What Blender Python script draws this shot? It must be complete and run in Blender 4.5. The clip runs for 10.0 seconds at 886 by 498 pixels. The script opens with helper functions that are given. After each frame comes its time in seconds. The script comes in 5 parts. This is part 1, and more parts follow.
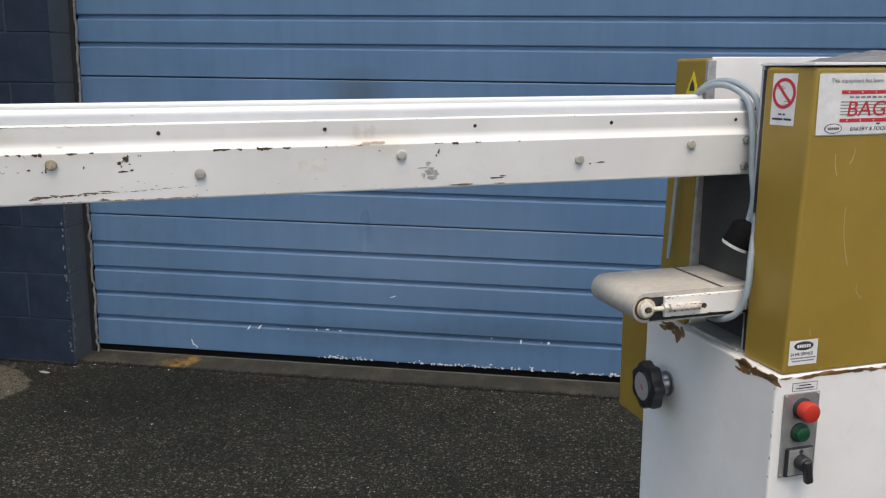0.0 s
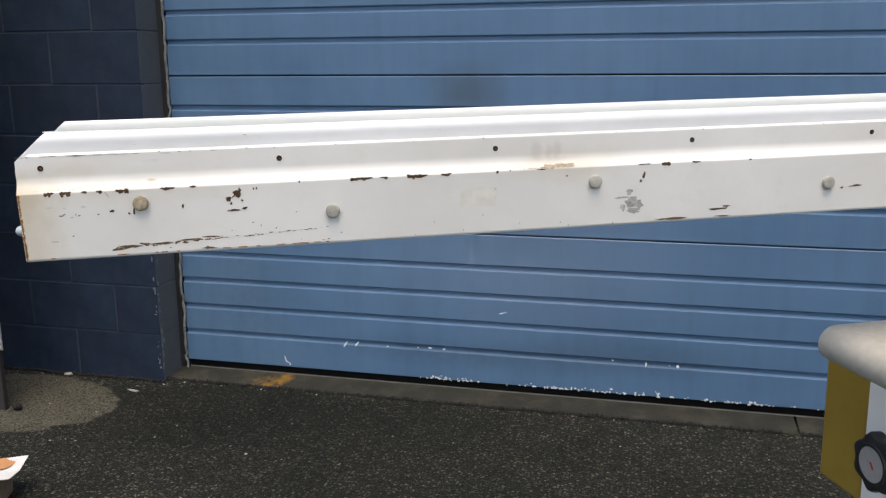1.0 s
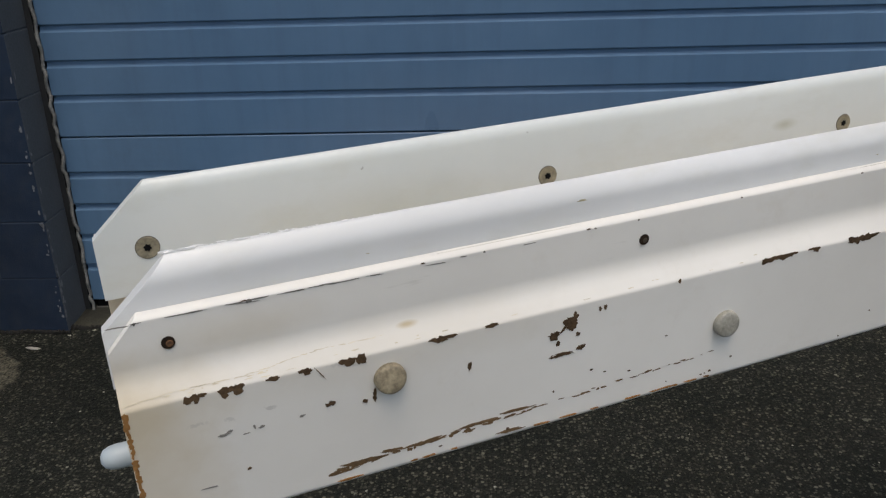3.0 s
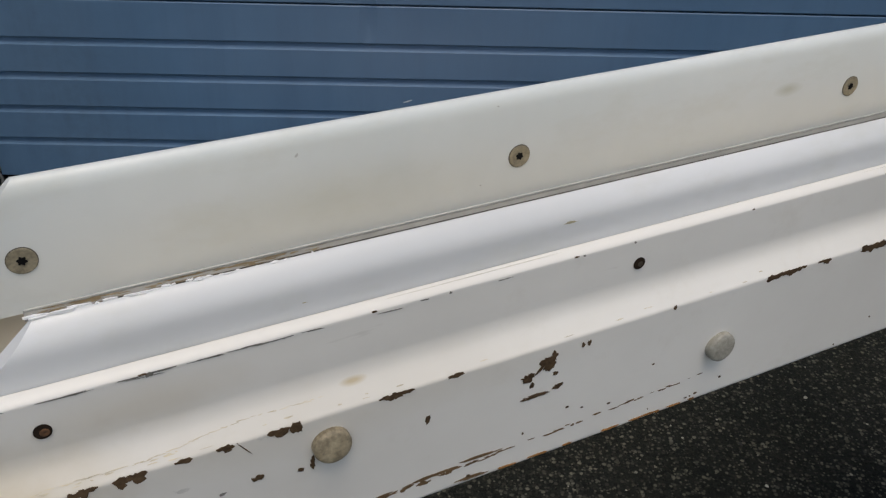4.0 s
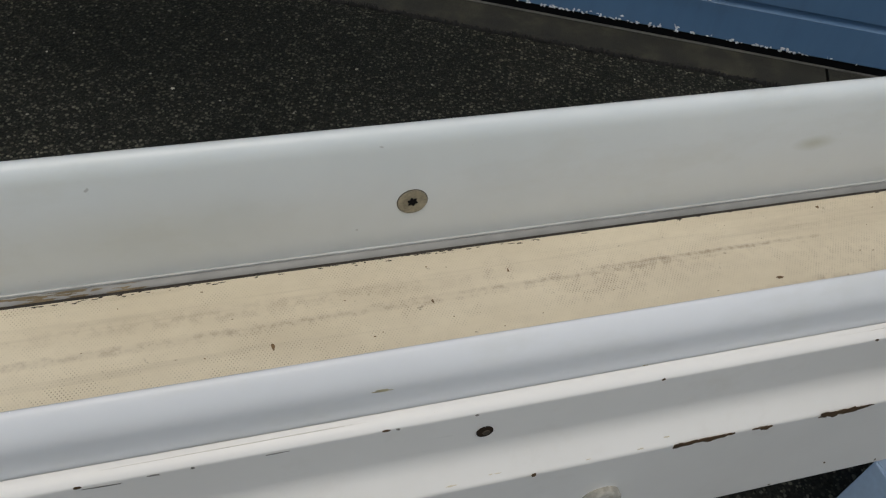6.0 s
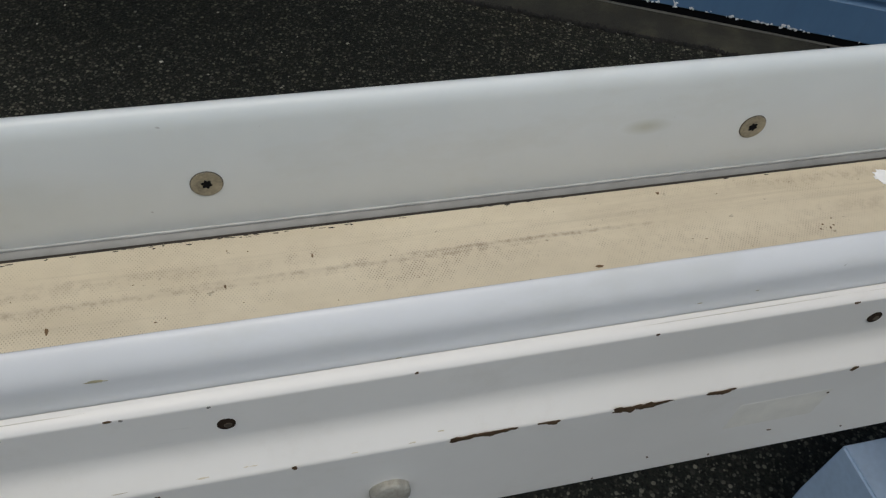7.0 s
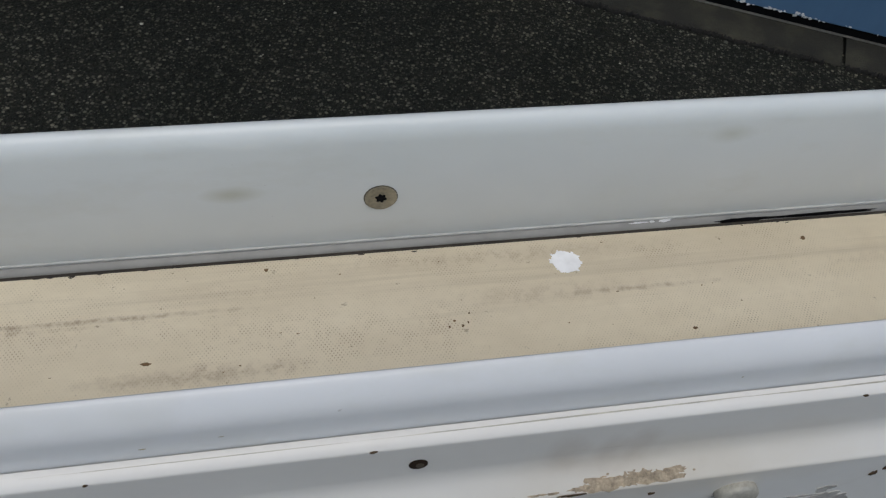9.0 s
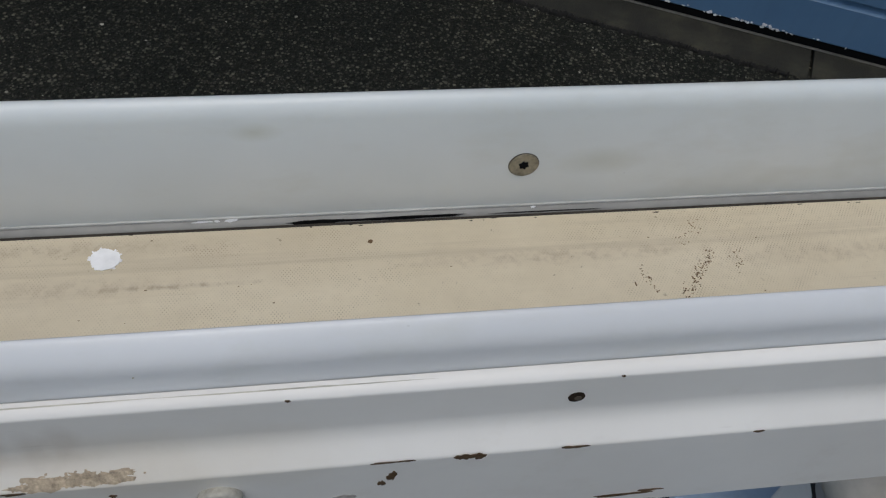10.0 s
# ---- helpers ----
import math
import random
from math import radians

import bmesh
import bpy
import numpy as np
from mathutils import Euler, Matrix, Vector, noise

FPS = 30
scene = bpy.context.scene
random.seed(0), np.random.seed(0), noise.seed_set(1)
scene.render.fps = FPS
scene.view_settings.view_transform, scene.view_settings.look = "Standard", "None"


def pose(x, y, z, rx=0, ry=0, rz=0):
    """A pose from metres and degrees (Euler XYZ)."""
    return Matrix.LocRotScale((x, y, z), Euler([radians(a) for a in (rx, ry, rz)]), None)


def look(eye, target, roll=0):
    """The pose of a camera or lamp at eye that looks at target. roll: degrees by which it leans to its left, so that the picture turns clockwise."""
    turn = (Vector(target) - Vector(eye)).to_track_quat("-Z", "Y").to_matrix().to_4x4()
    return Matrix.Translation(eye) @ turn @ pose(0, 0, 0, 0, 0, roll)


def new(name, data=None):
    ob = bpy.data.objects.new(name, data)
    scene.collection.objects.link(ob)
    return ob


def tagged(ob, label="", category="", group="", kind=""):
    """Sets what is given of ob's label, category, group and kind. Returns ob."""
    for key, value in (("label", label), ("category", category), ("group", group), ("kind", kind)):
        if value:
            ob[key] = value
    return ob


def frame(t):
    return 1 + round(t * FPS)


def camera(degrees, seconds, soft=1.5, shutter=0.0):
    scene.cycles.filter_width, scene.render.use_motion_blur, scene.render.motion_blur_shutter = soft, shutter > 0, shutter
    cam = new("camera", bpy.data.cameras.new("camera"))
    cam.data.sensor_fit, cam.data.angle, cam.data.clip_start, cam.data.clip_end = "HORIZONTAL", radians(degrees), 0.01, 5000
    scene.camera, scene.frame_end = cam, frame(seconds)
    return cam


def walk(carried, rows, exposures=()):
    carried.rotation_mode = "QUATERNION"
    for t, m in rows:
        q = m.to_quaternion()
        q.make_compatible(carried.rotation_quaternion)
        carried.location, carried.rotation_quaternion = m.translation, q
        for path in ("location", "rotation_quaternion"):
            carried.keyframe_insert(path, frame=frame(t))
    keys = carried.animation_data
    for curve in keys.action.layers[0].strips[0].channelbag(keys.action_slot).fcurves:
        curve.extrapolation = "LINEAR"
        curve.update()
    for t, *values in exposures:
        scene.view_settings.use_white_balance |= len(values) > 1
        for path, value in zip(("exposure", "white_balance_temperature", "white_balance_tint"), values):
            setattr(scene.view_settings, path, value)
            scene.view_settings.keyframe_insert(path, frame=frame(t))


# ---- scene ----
cam = camera(54.8, 10.0, soft=1.25)
PATH = [
    (0, (-0.114, 0.082, 1.299), (-0.406, 2.02, 0.901), 0.8),
    (0.5, (-0.175, 0.241, 1.301), (-0.643, 2.141, 0.889), 0.3),
    (1, (-0.319, 0.395, 1.307), (-0.782, 2.295, 0.890), -0.3),
    (1.5, (-0.448, 0.515, 1.309), (-0.887, 2.418, 0.874), -1.0),
    (2, (-0.585, 0.648, 1.333), (-0.998, 2.55, 0.872), -2.3),
    (2.5, (-0.709, 0.742, 1.354), (-1.067, 2.618, 0.761), -2.2),
    (2.7, (-0.757, 0.782, 1.367), (-1.01, 2.657, 0.720), -2.0),
    (3.8, (-0.811, 0.919, 1.397), (-0.766, 2.639, 0.378), -0.0),
    (4, (-0.805, 0.939, 1.408), (-0.757, 2.647, 0.369), 1.7),
    (4.2, (-0.8, 0.958, 1.415), (-0.75, 2.647, 0.345), 3.4),
    (4.5, (-0.783, 0.985, 1.425), (-0.741, 2.635, 0.296), 5.9),
    (5, (-0.771, 1.034, 1.435), (-0.858, 2.579, 0.168), 6.2),
    (5.2, (-0.765, 1.05, 1.443), (-0.847, 2.526, 0.096), 6.8),
    (6.3, (-0.699, 1.106, 1.454), (-0.795, 2.485, 0.010), 9.5),
    (6.5, (-0.68, 1.11, 1.453), (-0.782, 2.477, -0.003), 9.6),
    (7, (-0.638, 1.123, 1.458), (-0.758, 2.465, -0.020), 8.5),
    (7.5, (-0.592, 1.153, 1.461), (-0.726, 2.48, -0.029), 8.8),
    (8, (-0.552, 1.191, 1.460), (-0.706, 2.507, -0.038), 9.8),
    (8.5, (-0.514, 1.216, 1.464), (-0.688, 2.504, -0.057), 9.5),
    (9, (-0.476, 1.241, 1.460), (-0.673, 2.501, -0.081), 8.9),
    (9.5, (-0.394, 1.27, 1.465), (-0.612, 2.506, -0.092), 9.0),
    (10, (-0.293, 1.298, 1.472), (-0.547, 2.554, -0.064), 8.3),
]
walk(cam, [(t, look(eye, target, roll)) for t, eye, target, roll in PATH],
     [(0.0, 0.87, 7400, 10), (1.0, 0.93, 7450, 10), (1.8, 0.71, 7450, 9), (2.5, 0.45, 7450, 8), (4.0, 0.11, 7380, 8), (4.5, 0.08, 7200, 6), (5.0, -0.10, 7150, 6), (6.5, -0.17, 7100, 5), (8.0, -0.21, 6800, 5), (10.0, -0.23, 6700, 6)])

# ---- world, sun, exposure ----
world = bpy.data.worlds.new("sky")
scene.world = world
world.use_nodes = True
wn = world.node_tree.nodes
sky = wn.new("ShaderNodeTexSky")
sky.sky_type = "NISHITA"
sky.sun_disc = False
sky.sun_elevation = radians(69)
sky.sun_rotation = radians(169)
sky.air_density, sky.dust_density, sky.ozone_density = 1.0, 2.5, 1.0
wn["Background"].inputs["Strength"].default_value = 0.15
world.node_tree.links.new(sky.outputs["Color"], wn["Background"].inputs["Color"])
sun = new("sun", bpy.data.lights.new("sun", "SUN"))
sun.data.energy, sun.data.angle, sun.data.color = 0.9, radians(30), (1.0, 0.99, 0.975)
sun.matrix_world = look((0.25, -1.29, 3.40), (0, 0, 0))

# ---- materials ----


def nodes_of(name):
    m = bpy.data.materials.new(name)
    m.use_nodes = True
    t = m.node_tree
    return m, t, t.nodes["Principled BSDF"]


def nd(t, kind, **values):
    n = t.nodes.new(kind)
    for key, value in values.items():
        if key in n.inputs:
            n.inputs[key].default_value = value
    return n


def rgb(c):
    return (c[0], c[1], c[2], 1.0)


def noise_at(t, scale, detail=4.0, rough=0.55, stretch=None, space="Object"):
    co = t.nodes.new("ShaderNodeTexCoord")
    n = nd(t, "ShaderNodeTexNoise", Scale=scale, Detail=detail, Roughness=rough)
    if stretch:
        mp = t.nodes.new("ShaderNodeMapping")
        mp.inputs["Scale"].default_value = stretch
        t.links.new(co.outputs[space], mp.inputs["Vector"])
        t.links.new(mp.outputs["Vector"], n.inputs["Vector"])
    else:
        t.links.new(co.outputs[space], n.inputs["Vector"])
    return n.outputs["Fac"]


def ramp(t, fac, stops):
    r = t.nodes.new("ShaderNodeValToRGB")
    e = r.color_ramp.elements
    while len(e) < len(stops):
        e.new(0.5)
    for i, (p, c) in enumerate(stops):
        e[i].position, e[i].color = p, rgb(c) if len(c) == 3 else c
    t.links.new(fac, r.inputs["Fac"])
    return r.outputs["Color"]


def mixc(t, fac, a, b, mode="MIX"):
    m = t.nodes.new("ShaderNodeMix")
    m.data_type, m.blend_type = "RGBA", mode
    for k, v in ((0, fac), (6, a), (7, b)):
        if isinstance(v, (int, float)):
            m.inputs[k].default_value = v
        elif isinstance(v, tuple):
            m.inputs[k].default_value = rgb(v)
        else:
            t.links.new(v, m.inputs[k])
    return m.outputs[2]


def maths(t, op, a, b=0.0, c=0.0):
    m = t.nodes.new("ShaderNodeMath")
    m.operation = op
    for k, v in ((0, a), (1, b), (2, c)):
        if isinstance(v, (int, float)):
            m.inputs[k].default_value = v
        else:
            t.links.new(v, m.inputs[k])
    return m.outputs[0]


def bumped(t, bsdf, height, strength=0.3, distance=0.002):
    b = nd(t, "ShaderNodeBump", Strength=strength, Distance=distance)
    t.links.new(height, b.inputs["Height"])
    t.links.new(b.outputs["Normal"], bsdf.inputs["Normal"])


def spot(t, x, y, z, rx, ry, rz, wobble=0.0, scale=20.0, soft=0.25):
    """1 inside an ellipsoid of the object's own space, 0 outside, with a ragged rim."""
    co = t.nodes.new("ShaderNodeTexCoord")
    mp = t.nodes.new("ShaderNodeMapping")
    mp.vector_type = "POINT"
    mp.inputs["Location"].default_value = (-x / rx, -y / ry, -z / rz)
    mp.inputs["Scale"].default_value = (1 / rx, 1 / ry, 1 / rz)
    t.links.new(co.outputs["Object"], mp.inputs["Vector"])
    ln = t.nodes.new("ShaderNodeVectorMath")
    ln.operation = "LENGTH"
    t.links.new(mp.outputs["Vector"], ln.inputs[0])
    d = ln.outputs["Value"]
    if wobble:
        d = maths(t, "ADD", d, maths(t, "MULTIPLY", maths(t, "SUBTRACT", noise_at(t, scale, 5), 0.5), wobble))
    r = t.nodes.new("ShaderNodeMapRange")
    r.inputs["From Min"].default_value, r.inputs["From Max"].default_value = 1 + soft, 1 - soft
    t.links.new(d, r.inputs["Value"])
    return r.outputs["Result"]


def simple(name, c, rough=0.5, metal=0.0, var=0.12, big=3.0, fine=90.0, bump=0.0, coat=0.0, spec=0.5):
    m, t, b = nodes_of(name)
    n1, n2 = noise_at(t, big, 5), noise_at(t, fine, 3)
    f = maths(t, "ADD", maths(t, "MULTIPLY", n1, 0.6), maths(t, "MULTIPLY", n2, 0.4))
    lo, hi = tuple(v * (1 - var) for v in c), tuple(min(1, v * (1 + var)) for v in c)
    t.links.new(ramp(t, f, [(0.3, lo), (0.7, hi)]), b.inputs["Base Color"])
    t.links.new(maths(t, "MULTIPLY_ADD", n1, 0.2, rough - 0.1), b.inputs["Roughness"])
    b.inputs["Metallic"].default_value = metal
    b.inputs["Coat Weight"].default_value = coat
    b.inputs["Specular IOR Level"].default_value = spec
    if bump:
        bumped(t, b, n2, bump, 0.001)
    return m


def asphalt_mat():
    m, t, b = nodes_of("asphalt")
    co = t.nodes.new("ShaderNodeTexCoord")
    grain = maths(t, "ADD", maths(t, "MULTIPLY", noise_at(t, 170, 4, 0.7), 0.55), maths(t, "MULTIPLY", noise_at(t, 55, 4, 0.65), 0.45))
    base = ramp(t, grain, [(0.36, (0.0055, 0.0062, 0.0048)), (0.52, (0.0140, 0.0150, 0.0115)), (0.70, (0.038, 0.038, 0.029))])
    cols = []
    for scale, rim, lo, hi, keep in ((88.0, 0.36, (0.0065, 0.0066, 0.0050), (0.170, 0.164, 0.128), 0.30), (150.0, 0.38, (0.005, 0.0051, 0.0038), (0.120, 0.118, 0.091), 0.2)):
        v = nd(t, "ShaderNodeTexVoronoi", Scale=scale, Randomness=1.0)
        t.links.new(co.outputs["Object"], v.inputs["Vector"])
        sep = t.nodes.new("ShaderNodeSeparateColor")
        t.links.new(v.outputs["Color"], sep.inputs["Color"])
        stone = mixc(t, maths(t, "POWER", sep.outputs[0], 2.6), lo, hi)
        edge = maths(t, "ADD", v.outputs["Distance"], maths(t, "MULTIPLY", maths(t, "SUBTRACT", noise_at(t, 340, 3), 0.5), 0.35))
        rim_ = t.nodes.new("ShaderNodeMapRange")
        rim_.inputs["From Min"].default_value, rim_.inputs["From Max"].default_value = rim + 0.12, rim - 0.02
        t.links.new(edge, rim_.inputs["Value"])
        mask = maths(t, "MULTIPLY", rim_.outputs["Result"], maths(t, "GREATER_THAN", sep.outputs[1], keep))
        cols.append((mask, stone, v.outputs["Distance"]))
    c = mixc(t, cols[1][0], base, cols[1][1])
    c = mixc(t, cols[0][0], c, cols[0][1])
    brown = ramp(t, noise_at(t, 1.6, 5, 0.6), [(0.42, (0, 0, 0)), (0.62, (1, 1, 1))])
    c = mixc(t, maths(t, "MULTIPLY", brown, 0.24), c, mixc(t, 1.0, c, (1.0, 0.86, 0.66), "MULTIPLY"))
    damp = ramp(t, noise_at(t, 3.1, 5, 0.6), [(0.45, (0, 0, 0)), (0.62, (1, 1, 1))])
    c = mixc(t, maths(t, "MULTIPLY", damp, 0.52), c, mixc(t, 1.0, c, (0.42, 0.50, 0.48), "MULTIPLY"))
    # darker oval of asphalt towards the west end of the door
    dark_oval = spot(t, -1.75, 3.25, 0.0, 0.85, 0.42, 1.0, 0.5, 3.0, 0.6)
    c = mixc(t, maths(t, "MULTIPLY", dark_oval, 0.7), c, mixc(t, 1.0, c, (0.30, 0.34, 0.30), "MULTIPLY"))
    dry = spot(t, -2.85, 3.12, 0.0, 0.53, 0.30, 1.0, 0.30, 11.0, 0.02)
    grit = ramp(t, noise_at(t, 120, 4), [(0.35, (0.040, 0.037, 0.027)), (0.7, (0.19, 0.175, 0.130))])
    c = mixc(t, maths(t, "MULTIPLY", maths(t, "MULTIPLY", dry, maths(t, "SUBTRACT", 1.0, maths(t, "MULTIPLY", cols[0][0], 0.75))), maths(t, "MULTIPLY_ADD", noise_at(t, 14, 6, 0.7), 0.9, 0.30)), c, grit)
    t.links.new(c, b.inputs["Base Color"])
    t.links.new(maths(t, "MULTIPLY_ADD", dry, 0.1, 0.82), b.inputs["Roughness"])
    b.inputs["Specular IOR Level"].default_value = 0.2
    h = maths(t, "ADD", maths(t, "MULTIPLY", cols[0][2], -0.6), maths(t, "MULTIPLY", noise_at(t, 150, 4, 0.65), 0.9))
    bumped(t, b, h, 0.9, 0.010)
    return m


def concrete_mat():
    m, t, b = nodes_of("old_concrete")
    c = ramp(t, noise_at(t, 9, 8, 0.65), [(0.30, (0.0030, 0.0031, 0.0022)), (0.5, (0.0125, 0.0122, 0.0078)), (0.74, (0.050, 0.0470, 0.0300))])
    c = mixc(t, maths(t, "MULTIPLY", noise_at(t, 140, 4), 0.5), c, (0.027, 0.0265, 0.018))
    thin = ramp(t, noise_at(t, 40, 6, 0.7), [(0.40, (0, 0, 0)), (0.60, (1, 1, 1))])
    for x, y, rx, ry, amount, bare in ((-1.786, 3.585, 0.028, 0.045, 0.8, 0.6), (-1.845, 3.53, 0.05, 0.05, 0.6, 0.0)):
        patch = spot(t, x, y, 0.03, rx, ry, 0.3, 2.6, 34.0, 0.5)
        c = mixc(t, maths(t, "MULTIPLY", maths(t, "MULTIPLY", patch, maths(t, "MULTIPLY_ADD", thin, 1 - bare, bare)), amount), c, (0.30, 0.155, 0.012))
    t.links.new(c, b.inputs["Base Color"])
    b.inputs["Roughness"].default_value = 0.85
    bumped(t, b, noise_at(t, 90, 6, 0.7), 0.8, 0.006)
    return m


def block_mat():
    m, t, b = nodes_of("navy_block_paint")
    info = t.nodes.new("ShaderNodeObjectInfo")
    c = ramp(t, noise_at(t, 4, 6, 0.6), [(0.3, (0.0072, 0.0150, 0.0320)), (0.7, (0.0205, 0.0380, 0.0720))])
    blotch = ramp(t, noise_at(t, 15, 7, 0.7), [(0.46, (0, 0, 0)), (0.64, (1, 1, 1))])
    c = mixc(t, maths(t, "MULTIPLY", blotch, 0.5), c, (0.026, 0.034, 0.047))
    c = mixc(t, maths(t, "MULTIPLY", info.outputs["Random"], 0.35), c, (0.010, 0.0135, 0.022))
    worn = ramp(t, noise_at(t, 30, 8, 0.72), [(0.68, (0, 0, 0)), (0.74, (1, 1, 1))])
    c = mixc(t, maths(t, "MULTIPLY", worn, 0.22), c, (0.07, 0.08, 0.095))
    t.links.new(c, b.inputs["Base Color"])
    b.inputs["Roughness"].default_value = 0.75
    b.inputs["Specular IOR Level"].default_value = 0.22
    h = maths(t, "ADD", noise_at(t, 160, 5, 0.7), maths(t, "MULTIPLY", noise_at(t, 25, 3), 0.6))
    bumped(t, b, h, 0.5, 0.004)
    return m


def door_mat():
    m, t, b = nodes_of("blue_door_paint")
    c = ramp(t, noise_at(t, 1.3, 6, 0.6), [(0.3, (0.061, 0.129, 0.227)), (0.7, (0.095, 0.180, 0.296))])
    streak = noise_at(t, 3.0, 5, 0.6, (6.0, 1.0, 0.5))
    c = mixc(t, maths(t, "MULTIPLY", ramp(t, streak, [(0.45, (0, 0, 0)), (0.8, (1, 1, 1))]), 0.3), c, (0.055, 0.09, 0.15))
    smudge = spot(t, -1.01, 0.0, 1.165, 0.11, 0.2, 0.075, 0.7, 9.0, 0.7)
    c = mixc(t, maths(t, "MULTIPLY", smudge, 0.5), c, (0.05, 0.058, 0.062))
    lime = spot(t, -0.80, 0.0, 0.51, 0.50, 0.2, 0.20, 0.9, 5.0, 0.8)
    c = mixc(t, maths(t, "MULTIPLY", lime, 0.24), c, (0.24, 0.30, 0.40))
    # grime low on the door; the two left spots also paint in jamb-side shade
    for x, z, rx, rz, amount in ((-1.0, 0.12, 0.45, 0.045, 0.55), (-0.35, 0.16, 0.30, 0.05, 0.5), (-1.95, 0.25, 0.22, 0.30, 0.4), (-2.05, 0.9, 0.14, 0.5, 0.25)):
        grime = maths(t, "MULTIPLY", spot(t, x, 0.0, z, rx, 0.2, rz, 0.8, 7.0, 0.8), maths(t, "MULTIPLY_ADD", noise_at(t, 26, 7, 0.7), 1.2, -0.1))
        c = mixc(t, maths(t, "MULTIPLY", grime, amount), c, (0.040, 0.050, 0.060))
    t.links.new(c, b.inputs["Base Color"])
    t.links.new(maths(t, "MULTIPLY_ADD", noise_at(t, 6, 5), 0.25, 0.30), b.inputs["Roughness"])
    b.inputs["Specular IOR Level"].default_value = 0.36
    dent = maths(t, "ADD", spot(t, -0.985, 0.0, 0.575, 0.016, 0.1, 0.065, 0.3, 30.0, 0.7), maths(t, "MULTIPLY", spot(t, -0.76, 0.0, 0.53, 0.12, 0.1, 0.10, 0.5, 8.0, 0.9), 0.6))
    wave = maths(t, "ADD", noise_at(t, 2.5, 3), maths(t, "MULTIPLY", noise_at(t, 200, 3), 0.03))
    bumped(t, b, maths(t, "SUBTRACT", wave, maths(t, "MULTIPLY", dent, 1.7)), 0.36, 0.014)
    return m


def enamel_mat():
    m, t, b = nodes_of("white_enamel")
    c = ramp(t, noise_at(t, 5, 6, 0.6), [(0.3, (0.680, 0.660, 0.626)), (0.7, (0.780, 0.764, 0.733))])
    g = ramp(t, noise_at(t, 24, 8, 0.7), [(0.58, (0, 0, 0)), (0.78, (1, 1, 1))])
    c = mixc(t, maths(t, "MULTIPLY", g, 0.2), c, (0.46, 0.40, 0.31))
    sc = ramp(t, noise_at(t, 60, 4, 0.6, (0.25, 1.0, 1.6)), [(0.70, (0, 0, 0)), (0.76, (1, 1, 1))])
    c = mixc(t, maths(t, "MULTIPLY", sc, 0.3), c, (0.42, 0.40, 0.37))
    for x, z, rx, rz, amount in ((-1.446, 1.155, 0.035, 0.022, 0.55), (-1.445, 1.10, 0.03, 0.05, 0.4), (-0.845, 1.165, 0.05, 0.016, 0.25), (-1.32, 1.16, 0.10, 0.012, 0.12), (-1.312, 1.1700, 0.004, 0.0012, 0.8), (-1.39, 1.185, 0.03, 0.008, 0.22)):
        c = mixc(t, maths(t, "MULTIPLY", spot(t, x, -0.06, z, rx, 0.3, rz, 0.9, 40.0, 0.6), amount), c, (0.50, 0.40, 0.24))
    for x, z, rx, rz, amount in ((-1.415, 1.1462, 0.003, 0.0010, 0.22), (-1.400, 1.1452, 0.002, 0.0012, 0.22), (-1.382, 1.146, 0.002, 0.001, 0.3), (-1.345, 1.1605, 0.006, 0.001, 0.18)):
        c = mixc(t, maths(t, "MULTIPLY", spot(t, x, -0.06, z, rx, 0.3, rz, 4.5, 420.0, 0.35), amount), c, (0.24, 0.23, 0.22))
    for x, z, rx, rz, amount in ((-0.887, 1.182, 0.006, 0.010, 0.22), (-0.872, 1.180, 0.004, 0.009, 0.2), (-0.862, 1.183, 0.005, 0.009, 0.22), (-0.876, 1.172, 0.02, 0.004, 0.2)):
        c = mixc(t, maths(t, "MULTIPLY", spot(t, x, -0.06, z, rx, 0.3, rz, 0.9, 120.0, 0.5), amount), c, (0.36, 0.29, 0.22))
    t.links.new(c, b.inputs["Base Color"])
    t.links.new(maths(t, "MULTIPLY_ADD", noise_at(t, 8, 5), 0.25, 0.28), b.inputs["Roughness"])
    b.inputs["Specular IOR Level"].default_value = 0.36
    bumped(t, b, noise_at(t, 45, 3), 0.06, 0.001)
    return m


